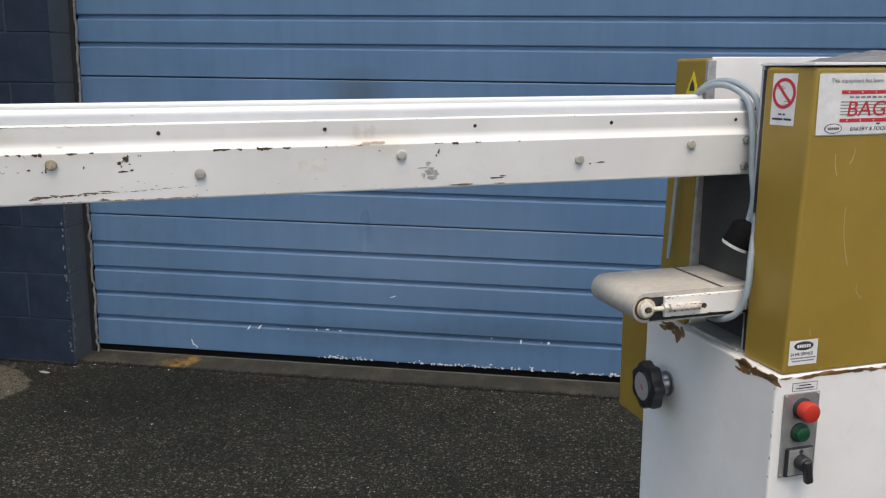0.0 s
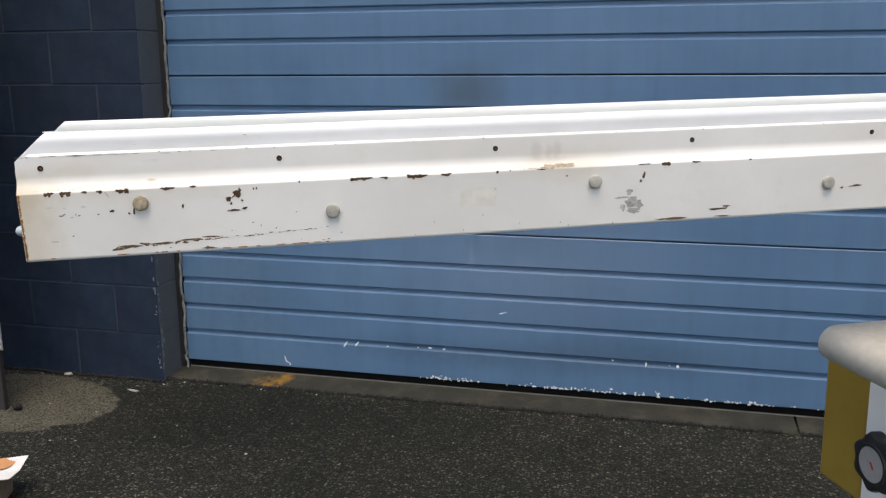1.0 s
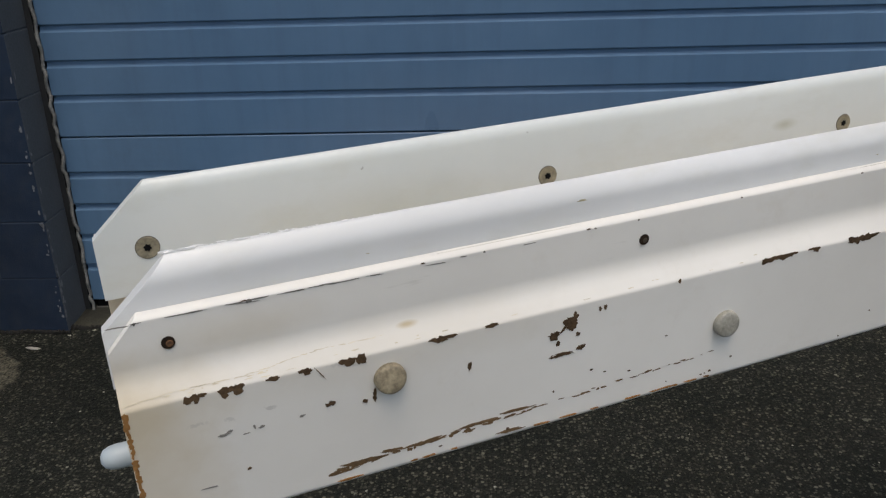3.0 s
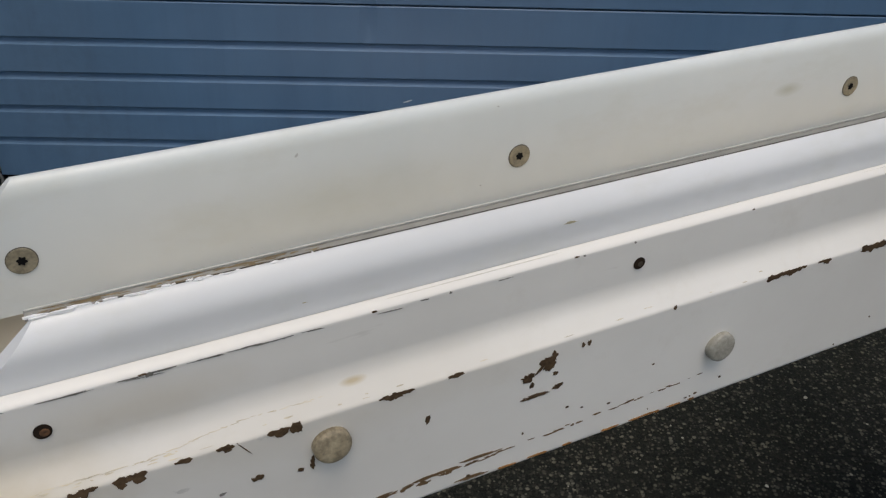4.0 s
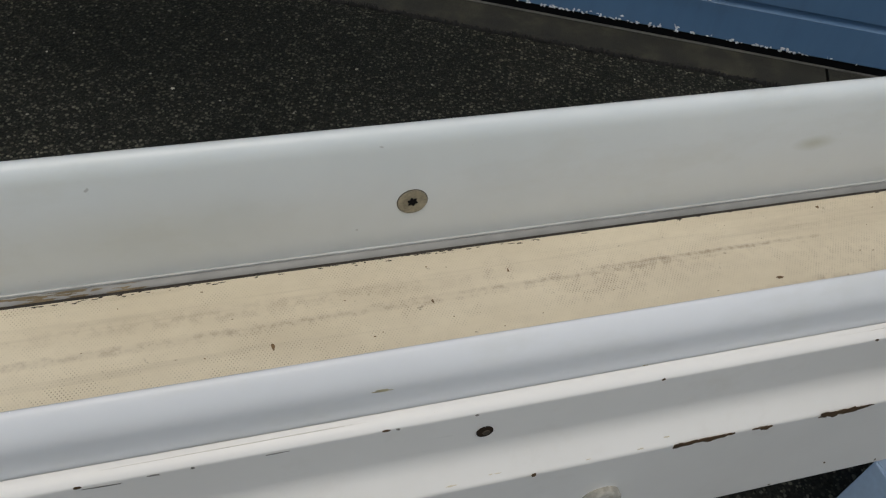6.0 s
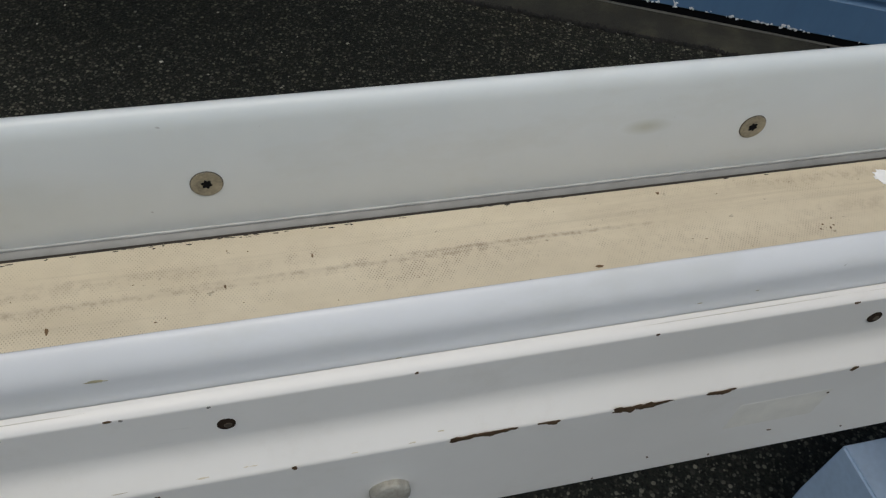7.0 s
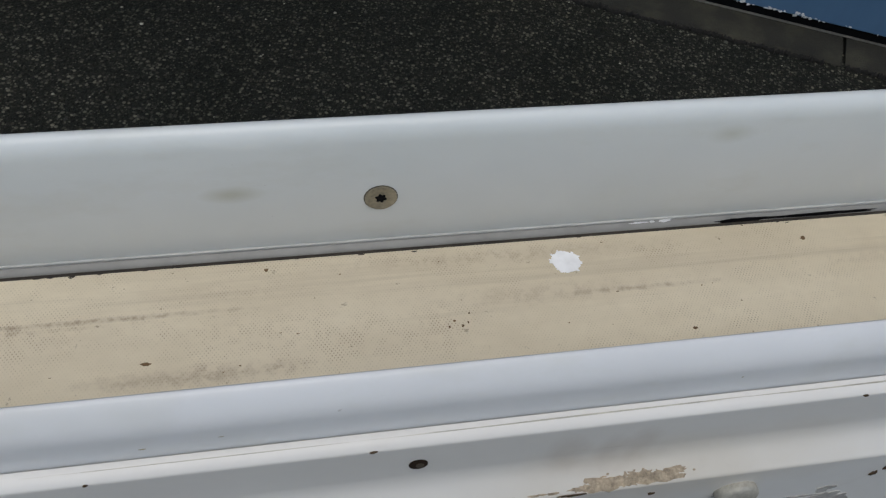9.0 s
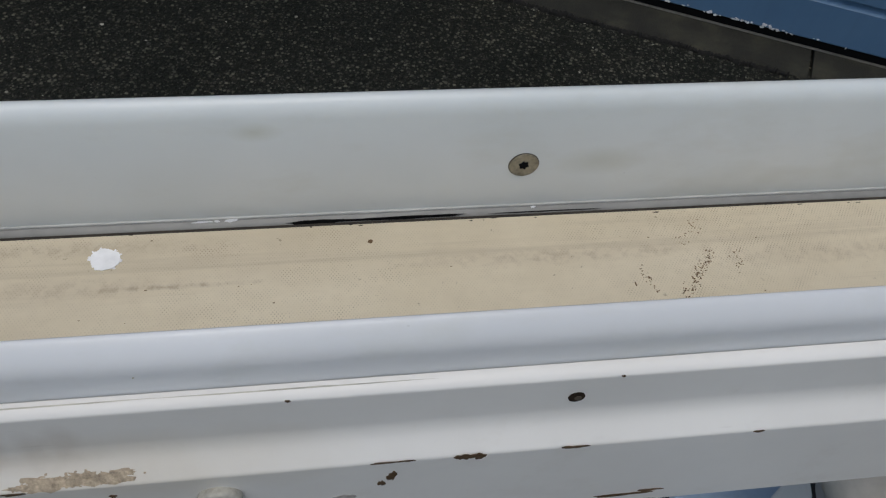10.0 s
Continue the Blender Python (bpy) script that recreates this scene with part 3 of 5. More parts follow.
link("seal_lip", boxed(DX0, DX1, 0.008, 0.0178, -0.0315, -0.0285, bevel=0.001), simple("grey_rubber", (0.12, 0.115, 0.105), 0.8, var=0.5, big=7, fine=120), door, "thin grey lip of the bottom seal")

# scrapes and flaked paint on the door
rng = random.Random(11)
bm = bmesh.new()
UX, UZ = (1, 0, 0), (0, 0, 1)
for i in range(150):
    x = rng.choice((rng.gauss(-1.10, 0.05), rng.gauss(-1.02, 0.09), rng.gauss(-0.70, 0.08), rng.gauss(-0.50, 0.06), rng.gauss(0.09, 0.06), rng.gauss(-0.15, 0.25)))
    flake(bm, (x, 0.0, 0.0045 + abs(rng.gauss(0, 0.006))), UX, UZ, rng.uniform(0.001, 0.0055), rng.uniform(0.001, 0.0042), 0.0006, rng, 11, 0.6)
for x, z, a, b, lean in ((-1.521, 0.128, 0.0048, 0.011, 0.6), (-1.473, 0.130, 0.0045, 0.011, 0.7), (-0.862, 0.302, 0.014, 0.0024, 1.2), (-1.16, 0.136, 0.008, 0.003, 0), (-1.10, 0.135, 0.005, 0.003, 0), (-1.34, 0.130, 0.004, 0.002, 0), (-1.21, 0.134, 0.004, 0.002, 0),
                         (-0.302, 0.135, 0.0035, 0.009, 0), (-0.185, 0.133, 0.0055, 0.007, 0), (-0.215, 0.136, 0.002, 0.002, 0), (-0.427, 0.140, 0.003, 0.003, 0), (-0.252, 0.010, 0.0035, 0.010, 0.3), (-0.256, 0.018, 0.002, 0.008, -0.6),
                         (-1.797, 0.042, 0.0025, 0.012, -0.3), (-1.786, 0.026, 0.009, 0.0025, -0.5), (-1.776, 0.018, 0.003, 0.004, 0)):
    flake(bm, (x, 0.0, z), (1, 0, 0.25 * lean), (lean, 0, 1), a, b, 0.0008, rng, 12)
scr = link("scraped_paint", bm, WHITEMARK, door, "white scrapes and flaked paint")
tagged(scr, kind="stuff")

# ---- walls ----
WALL_Y, ARRIS, COURSE, Z_0 = 3.46, -2.292, 0.2075, 0.0
bm = bmesh.new()
box(bm, -6.0, ARRIS - 0.006, WALL_Y + 0.0030, WALL_Y + 0.3, -0.05, 5.2)
wall = tagged(link("wall_west", bm, MORTAR), "dark navy painted concrete block wall", "wall", kind="structure")
bm = bmesh.new()
box(bm, ARRIS - 0.0055, ARRIS - 0.0015, WALL_Y + 0.02, WALL_Y + 0.28, -0.05, 3.1)
link("reveal_backing", bm, REVEAL, wall)
bm = bmesh.new()
box(bm, 2.42, 7.0, WALL_Y, WALL_Y + 0.3, -0.05, 5.2)
tagged(link("wall_east", bm, FACADE), "dark navy painted block wall beyond the door", "wall", kind="structure")
bm = bmesh.new()
box(bm, ARRIS, 2.418, WALL_Y, WALL_Y + 0.3, 3.05, 5.2)
tagged(link("lintel", bm, FACADE), "dark navy painted wall above the overhead door", "wall", kind="structure")
bm = bmesh.new()
box(bm, -6.0, 7.0, WALL_Y - 0.05, WALL_Y + 6, 5.2, 5.35)
tagged(link("roof", bm, FACADE), "flat roof edge of the building", "roof", kind="structure")
bm = bmesh.new()
box(bm, -2.285, 2.4, DOOR_Y + 0.06, DOOR_Y + 0.1, 0.03, 3.1)
tagged(link("wall_behind_door", bm, FACADE), "plain dark wall closing the doorway", "wall", kind="structure")

# lumpy caulk bead between block wall and door
bm = bmesh.new()
rng = random.Random(5)
tube(bm, [(-2.262 + rng.uniform(-0.004, 0.004), DOOR_Y - 0.008 + rng.uniform(-0.004, 0.004), 0.012 + 0.025 * i + rng.uniform(-0.007, 0.007)) for i in range(120)], 0.0060, 9, 0.16)
tagged(link("trim", bm, CAULK, smooth=60), "ragged grey sealant bead along the door jamb", "sealant", kind="structure")
bm = bmesh.new()
box(bm, ARRIS + 0.001, -2.272, DOOR_Y - 0.006, DOOR_Y + 0.05, 0.02, 3.05)
tagged(link("door_jamb", bm, JAMB), "dark grey painted door jamb", "jamb", kind="structure")
rng = random.Random(15)
bm = bmesh.new()
for i in range(60):
    z = abs(rng.gauss(0.25, 0.22)) + 0.03
    if rng.random() < 0.5:
        flake(bm, (ARRIS - 0.007 - abs(rng.gauss(0, 0.005)), WALL_Y - 0.0014, z), (1, 0, 0), (0, 0, 1), rng.uniform(0.001, 0.005), rng.uniform(0.002, 0.012), 0.0006, rng, 9, 0.6)
    else:
        flake(bm, (ARRIS, WALL_Y + 0.007 + abs(rng.gauss(0, 0.006)), z), (0, 1, 0), (0, 0, 1), rng.uniform(0.001, 0.005), rng.uniform(0.002, 0.012), 0.0006, rng, 9, 0.6)
soil = bmesh.new()
tube(soil, [(-4.8 + 0.035 * k, WALL_Y - 0.006 + rng.uniform(-0.006, 0.004), 0.002 + rng.uniform(0, 0.004)) for k in range(73)], 0.008, 6, 0.3)
link("dirt_seam", soil, SOIL, wall, "dark soil along the foot of the wall", smooth=60)
tagged(link("worn_corner", bm, simple("worn_block", (0.16, 0.17, 0.185), 0.85, var=0.5, big=60), wall), kind="stuff")

# ---- gate panel at the wall ----
post = tagged(new("gate_panel"), "dark brown gate panel with galvanised hinges standing before the block wall", "gate")
post.location = (-2.80, 3.09, 0)
link("panel", boxed(-0.60, 0.07, -0.05, -0.028, 0, 2.4, bevel=0.003), DARKMETAL, post)
for hz in (0.305, 1.06):
    h = link("hinge", boxed(0.0702, 0.094, -0.055, -0.049, hz - 0.055, hz + 0.055, bevel=0.001), ZINC, post, "galvanised steel hinge")
    link("hinge_leaf", boxed(0.02, 0.069, -0.056, -0.0502, hz - 0.10, hz + 0.01, bevel=0.001), ZINC, h)
    link("hinge_pin", turned([(0, 0.004), (0.11, 0.004)], (0.0700, -0.058, hz - 0.07), (0, 0, 1), 10), ZINC, h)
    for k in (-0.042, -0.015, 0.015, 0.042):
        link("bolt", turned([(0, 0.004), (0.003, 0.004), (0.004, 0.002)], (0.084, -0.055, hz + k), (0, -1, 0), 8), PAPER, h, "pale bolt head")

# small litter on the asphalt near the wall
def pebble(label, x, y, r, squash, material, seed, long=1.0, turn=0.0):
    bm = bmesh.new()
    bmesh.ops.create_icosphere(bm, subdivisions=2, radius=r)
    for v in bm.verts:
        v.co *= 1 + 0.35 * noise.noise(v.co * (1.6 / r) + Vector((seed, 2.0, 0)))
        v.co = Vector((v.co.x * long, v.co.y, v.co.z * squash))
    low = min(v.co.z for v in bm.verts)
    bmesh.ops.translate(bm, verts=bm.verts, vec=(0, 0, -low))
    ob = tagged(link("pebble", bm, material, smooth=40), label, "pebble")
    ob.location, ob.rotation_euler = (x, y, 0), (0, 0, radians(turn))
    return ob


pebble("small dark clod lying on the dry asphalt patch", -2.685, 3.055, 0.017, 0.8, SOIL, 3.1)
pebble("pale crumb resting against a dark clod", -2.702, 3.058, 0.008, 0.9, PALECHIP, 5.0)
pebble("flat pale stone chip at the foot of the block wall", -2.744, 3.440, 0.012, 0.5, PALECHIP, 7.7, 1.7)
pebble("thin pale stick fragment on the damp asphalt", -2.360, 3.335, 0.007, 0.6, PALECHIP, 9.3, 4.0, -12)

# ---- timber offcut with a printed card ----
block = tagged(new("timber_offcut"), "dirty brown wooden offcut lying on the asphalt", "timber")
block.location = (-2.291, 2.418, 0)
block.rotation_euler = (0, 0, radians(20))
link("timber", boxed(-0.30, 0.08, -0.05, 0.05, 0.0, 0.09, bevel=0.006), WOOD, block)
card = tagged(new("printed_card"), "white card printed with a tan disc, lying on timber", "card")
card.location = (-2.266, 2.423, 0.0905)
card.rotation_euler = (0, 0, radians(20))
bm = bmesh.new()
n = 12
rows_ = [[bm.verts.new((-0.30 + 0.40 * i / n, -0.08 + 0.16 * j / 6, 0.004 + 0.012 * max(0, i - 8) / 4 * abs(j - 3) / 3)) for i in range(n + 1)] for j in range(7)]
for r0, r1 in zip(rows_, rows_[1:]):
    for i in range(n):
        bm.faces.new((r0[i], r0[i + 1], r1[i + 1], r1[i]))
ex = bmesh.ops.extrude_face_region(bm, geom=bm.faces[:])
bmesh.ops.translate(bm, verts=[v for v in ex["geom"] if isinstance(v, bmesh.types.BMVert)], vec=(0, 0, -0.002))
link("sheet", bm, PAPER, card)
link("disc", turned([(0, 0.042), (0.0005, 0.042)], (0.030, 0.040, 0.0095), (0, 0, 1), 32), TAN, card, "tan printed disc")

# ---- the bagel machine, in the frame of its long arm ----
ORIGIN = Vector((-0.9298, 1.1511, 1.2065))
AX = Vector((0.90513, 0.42471, 0.01908))
AY = Vector((-0.42478, 0.90530, 0.0))
AZ = Vector((-0.01727, -0.00810, 0.99982))
FRAME = Matrix(((AX.x, AY.x, AZ.x, ORIGIN.x), (AX.y, AY.y, AZ.y, ORIGIN.y), (AX.z, AY.z, AZ.z, ORIGIN.z), (0, 0, 0, 1)))
FOOT = Vector((1.42, 0.06, -1.187))
machine = tagged(new("bagel_machine"), "white and gold dough machine with a long chipped conveyor arm", "bakery machine")
machine.matrix_world = FRAME @ Matrix.Translation(FOOT)


def mpart(name, bm, material, parent=None, label="", smooth=None):
    bmesh.ops.translate(bm, verts=bm.verts, vec=-FOOT)
    return link(name, bm, material, parent or machine, label, smooth)


X0, X1 = -0.0245, 1.256
SLANT = Vector((0, -0.0053, 0.0695)).normalized()


def face_y(z):
    """The slanting lower face of the arm's front panel."""
    return -0.0068 + 0.0053 * (-0.0262 - z) / 0.0695



# sheet metal arm
bm = bmesh.new()
outer = [(0.0, -0.0975), (-0.0010, -0.0965), (face_y(-0.095), -0.095), (face_y(-0.0940), -0.0940), (face_y(-0.0272), -0.0272), (-0.0068, -0.0262), (-0.0067, -0.0254), (-0.0062, -0.0246), (-0.0056, -0.0237), (-0.0030, -0.0198), (-0.0015, -0.0174), (-0.0006, -0.0152), (-0.0001, -0.0130), (0.0002, -0.0105),
         (0.0001, -0.0085), (-0.0005, -0.002), (-0.00105, 0.0114), (-0.0011, 0.0122), (-0.0008, 0.0128), (0.0008, 0.0139), (0.0022, 0.0145), (0.0034, 0.0148), (0.0040, 0.0147), (0.0045, -0.09), (0.0045, -0.0975)]
prism(bm, outer, 0, X0, X1)
bmesh.ops.bisect_plane(bm, geom=bm.verts[:] + bm.edges[:] + bm.faces[:], plane_co=(-0.0115, 0, 0.014), plane_no=(-0.74, 0, 0.67), clear_outer=True)
bmesh.ops.holes_fill(bm, edges=[e for e in bm.edges if e.is_boundary])
arm = mpart("conveyor_arm", bm, ENAMEL, label="white enamelled sheet steel arm panel with chipped brown edges", smooth=35)
bm = bmesh.new()
prism(bm, [(0.1130, 0.015), (0.1165, 0.014), (0.1165, -0.018), (0.123, -0.027), (0.116, -0.0975), (0.1130, -0.0975)], 0, X0, X1)
mpart("rear_panel", bm, ENAMEL, arm)
mpart("bottom_plate", boxed(0.004, X1, 0.0055, 0.1128, -0.094, -0.091), ENAMEL, arm)
mpart("bed_plate", boxed(0.034, X1 - 0.01, 0.0135, 0.1125, -0.0265, -0.0222), GREYBED, arm, "dull grey bed plate under the belt")
mpart("end_plate", boxed(-0.019, -0.017, 0.0055, 0.1128, -0.09, -0.045), ENAMEL, arm)
bm = bmesh.new()
prism(bm, [(-0.017, -0.049), (-0.017, -0.045), (0.012, -0.0445), (0.012, -0.0485)], 1, 0.0145, 0.1045)
mpart("nose_plate", bm, ENAMEL, arm)
mpart("end_bolt", turned([(0, 0.0040), (0.005, 0.0040), (0.006, 0.0062), (0.013, 0.0062), (0.016, 0.0058), (0.0190, 0.0044), (0.0205, 0.0018)], (-0.019, 0.03, -0.069), (-1, 0, 0), 14), PALEPLASTIC, arm, "pale plastic end bolt", smooth=40)


bm = bmesh.new()
prism(bm, [(0.0046, -0.0195), (0.0046, 0.0240), (0.0047, 0.0258), (0.0050, 0.0274), (0.0055, 0.0289), (0.0063, 0.0304), (0.0073, 0.0319), (0.0084, 0.0333), (0.0095, 0.0345), (0.0106, 0.0354), (0.0115, 0.0359), (0.0122, 0.0359), (0.0128, 0.0353), (0.0130, 0.0342), (0.0130, -0.0195)], 0, X0 - 0.001, X1 - 0.004)
bmesh.ops.bisect_plane(bm, geom=bm.verts[:] + bm.edges[:] + bm.faces[:], plane_co=(X0 - 0.0055, 0, 0.003), plane_no=(-0.0332, 0, 0.036), clear_outer=True)
bmesh.ops.holes_fill(bm, edges=[e for e in bm.edges if e.is_boundary])
front_rail = mpart("guide_rail", bm, SKYPLASTIC, label="milky white plastic front guide rail", smooth=40)
bm = bmesh.new()
prism(bm, [(0.1052, -0.0205), (0.1052, 0.0325), (0.1053, 0.0345), (0.1057, 0.0366), (0.1064, 0.0385), (0.1075, 0.0401), (0.1089, 0.0411), (0.1104, 0.0415), (0.1117, 0.0411), (0.1124, 0.0402), (0.1126, 0.0390), (0.1126, -0.0205)], 0, X0 - 0.001, X1 - 0.045)
bmesh.ops.bisect_plane(bm, geom=bm.verts[:] + bm.edges[:] + bm.faces[:], plane_co=(X0 - 0.001, 0, 0.0135), plane_no=(-0.028, 0, 0.0305), clear_outer=True)
bmesh.ops.holes_fill(bm, edges=[e for e in bm.edges if e.is_boundary])
rear_rail = mpart("guide_rail", bm, PLASTIC, label="milky white plastic rear guide rail with countersunk screws", smooth=40)
bm = bmesh.new()
prism(bm, [(0.1056, -0.0224), (0.1014, -0.0224), (0.1014, -0.0219), (0.1018, -0.0213), (0.1026, -0.0206), (0.1036, -0.0200), (0.1045, -0.0196), (0.1056, -0.0195)], 0, X0 + 0.02, X1 - 0.06)
mpart("foot_bead", bm, simple("bead_grey", (0.235, 0.235, 0.225), 0.5, var=0.25, big=25), rear_rail, "pale bead along the rail's foot", smooth=60)
# added pale strip that draws the highlight along the bead's top
mpart("bead_highlight", boxed(X0 + 0.02, X1 - 0.06, 0.1043, 0.1055, -0.0198, -0.0185, bevel=0.0004), simple("highlight_grey", (0.44, 0.45, 0.435), 0.5, var=0.2, big=40), rear_rail)
# near-black strip filling the gap along the belt's rear edge
mpart("gap_line", boxed(X0 + 0.055, X1 - 0.06, 0.0984, 0.1005, -0.0223, -0.0201), GRIME_GAP, rear_rail, "dark strip in the gap beside the belt")

mpart("end_cap", boxed(1.205, 1.254, 0.0135, 0.1125, -0.019, 0.024, bevel=0.003), ENAMEL, arm, "white end cap closing the trough")

# belt with a rounded nose
bm = bmesh.new()
pts = [(X1 - 0.02, -0.0195), (0.034, -0.0195)]
pts += [(0.034 - 0.020 * math.sin(a), -0.0395 + 0.020 * math.cos(a)) for a in [math.pi * i / 12 for i in range(1, 13)]]
pts += [(X1 - 0.02, -0.0595), (X1 - 0.02, -0.0575), (0.034, -0.0575)]
pts += [(0.034 - 0.018 * math.sin(a), -0.0395 + 0.018 * math.cos(a)) for a in [math.pi * i / 12 for i in range(11, 0, -1)]]
pts += [(0.034, -0.0215), (X1 - 0.02, -0.0215)]
prism(bm, pts, 1, 0.0145, 0.0985)
belt = mpart("conveyor_belt", bm, BELT, label="cream woven fabric conveyor belt with grey stains", smooth=40)
mpart("belt_roller", turned([(0, 0.0175), (0.082, 0.0175)], (0.034, 0.0155, -0.0395), (0, 1, 0), 20), ZINC, belt)
rng = random.Random(21)
bm = bmesh.new()
flake(bm, (0.5576, 0.0861, -0.0194), (1, 0, 0), (0, 1, 0), 0.0059, 0.0053, 0.0003, rng, 60, 0.13)
for k in range(26):
    e, d = rng.uniform(0, 6.28), rng.uniform(0.85, 1.15)
    flake(bm, (0.5576 + 0.0060 * d * math.cos(e), 0.0861 + 0.0054 * d * math.sin(e), -0.0194), (1, 0, 0), (0, 1, 0), rng.uniform(0.0002, 0.0009), rng.uniform(0.0002, 0.0006), 0.0002, rng, 7, 0.6)
mpart("chalk_spot", bm, simple("chalk", (0.86, 0.865, 0.87), 0.85, var=0.1, big=200), belt, "round white chalk spot on the belt")
bm = bmesh.new()
flake(bm, (0.872, 0.0074, 0.0329), (1, 0, 0), (0, 0.46, 0.89), 0.0018, 0.0013, 0.0003, rng, 9, 0.2)
mpart("paint_speck", bm, WHITEMARK, front_rail, "white paint speck")
bm = bmesh.new()
for x, y, a, b in ((0.3978, 0.0566, 0.0016, 0.0007), (0.2805, 0.0824, 0.0004, 0.0011), (0.5113, 0.0606, 0.0005, 0.0006), (0.5085, 0.0630, 0.0006, 0.0004), (0.5135, 0.0618, 0.0003, 0.0006), (0.506, 0.0605, 0.0004, 0.0004), (0.5145, 0.066, 0.0003, 0.0004), (0.6625, 0.0886, 0.0011, 0.0009), (0.769, 0.059, 0.0003, 0.0012),
                   (0.245, 0.072, 0.0004, 0.0012), (0.18, 0.062, 0.0006, 0.0016), (0.44, 0.094, 0.0008, 0.0007), (0.60, 0.05, 0.001, 0.0006)):
    flake(bm, (x, y, -0.0194), (1, 0, 0), (0, 1, 0), a, b, 0.0001, rng, 10, 0.5)
for k in range(90):
    flake(bm, (rng.uniform(0.06, 1.2), rng.uniform(0.018, 0.096), -0.0194), (1, 0, 0), (0, 1, 0), rng.uniform(0.0002, 0.0006), rng.uniform(0.0001, 0.0003), 0.0001, rng, 6, 0.4)
# tread-like rows of dirt specks: start x, start y, run in x, run in y, spread, count
for x, y, run, rise, spread, count in ((0.787, 0.050, 0.020, 0.024, 0.0013, 130), (0.777, 0.054, -0.004, 0.014, 0.0009, 30), (0.815, 0.062, 0.003, 0.012, 0.0012, 22), (0.795, 0.080, 0.010, 0.010, 0.0016, 24)):
    for k in range(count):
        d = rng.random()
        flake(bm, (x + run * d + rng.gauss(0, spread), y + rise * d + rng.gauss(0, spread), -0.0194), (1, 0, 0), (0, 1, 0), rng.uniform(0.00015, 0.00045), rng.uniform(0.00012, 0.0003), 0.0001, rng, 5, 0.4)
tagged(mpart("belt_staining", bm, RUST, belt, "small dark dough marks"), kind="stuff")
bm = bmesh.new()
for x, a, b in ((0.665, 0.034, 0.0005), (0.740, 0.026, 0.0002), (0.675, 0.024, 0.0006), (0.642, 0.012, 0.0009), (0.636, 0.005, 0.0009)):
    flake(bm, (x, 0.1022, -0.0208), (1, 0, 0), (0, 0.62, 0.78), a, b, 0.0004, rng, 30, 0.4)
tagged(mpart("black_scuff", bm, PLUGBLACK, rear_rail, "black scuff line along the rail foot"), kind="stuff")

bm = bmesh.new()
for x, a, b in ((0.606, 0.0022, 0.0007), (0.5945, 0.0045, 0.0003), (0.60, 0.0012, 0.0004), (0.735, 0.001, 0.0005)):
    flake(bm, (x, 0.1040, -0.0197), (1, 0, 0), (0, 0.62, 0.78), a, b, 0.0004, rng, 14, 0.5)
tagged(mpart("white_flakes", bm, WHITEMARK, rear_rail, "loose white flakes on the rail foot"), kind="stuff")

# rail screws, panel holes, cap bolts
PITCH = 0.2421
for k in range(6):
    x = 0.0008 + PITCH * k
    s = mpart("screw", turned([(0, 0.0062), (0.0006, 0.0062), (0.0007, 0.0056), (0.0004, 0.0030)], (x, 0.1052, 0.0055), (0, -1, 0), 24), SCREW, rear_rail, "dull countersunk socket screw")
    # raised star, coloured black to pass for the shaded hollow of the socket
    mpart("socket", turned([(0, 0.0019), (0.00075, 0.0019)], (x, 0.1052, 0.0055), (0, -1, 0), 24, lobes=6, depth=0.22), PLUGBLACK, s)
    mpart("screw_rim", turned([(0, 0.0065), (0.0002, 0.0065), (0.00025, 0.0061), (0, 0.0061)], (x, 0.1052, 0.0055), (0, -1, 0), 28, ring_only=True), SCREWDIRT, s)
    h = mpart("rivet_hole", turned([(0, 0.0030), (0.0003, 0.0030), (0.0004, 0.0026)], (PITCH * k, -0.0007, 0.0), (0, -1, 0), 18), HOLE_BROWN, arm, "dark rivet hole in the panel")
    mpart("rivet", turned([(0, 0.0024 if k == 0 else 0.0015), (0.0006, 0.0013)], (PITCH * k + 0.0005, -0.0007, -0.0004), (0, -1, 0), 12), HOLE_RUST if k == 0 else RIVETSTEEL, h)
for x, z in ((0.0958, -0.0405), (0.2967, -0.0605), (0.6026, -0.0430), (0.9090, -0.0598), (1.1200, -0.0408)):
    mpart("cap_bolt", turned([(0, 0.0079), (0.0034, 0.0079), (0.0042, 0.0076), (0.0047, 0.0068), (0.0049, 0.0045)], (x, face_y(z) + 0.0004, z), (0, -1, 0.07), 28), RUSTCAP if x < 0.1 else CAP, arm, "rust-stained domed cap bolt" if x < 0.1 else "domed grey metal cap bolt", smooth=50)
for z in (-0.036, -0.082):
    mpart("hex_bolt", turned([(0, 0.0085), (0.002, 0.0085), (0.0021, 0.0058), (0.008, 0.0058)], (1.2310, face_y(z), z), (0, -1, 0), 6), ZINC, arm, "zinc hex bolt")

# chipped paint along the arm: x, z, half length, half height
rng = random.Random(8)
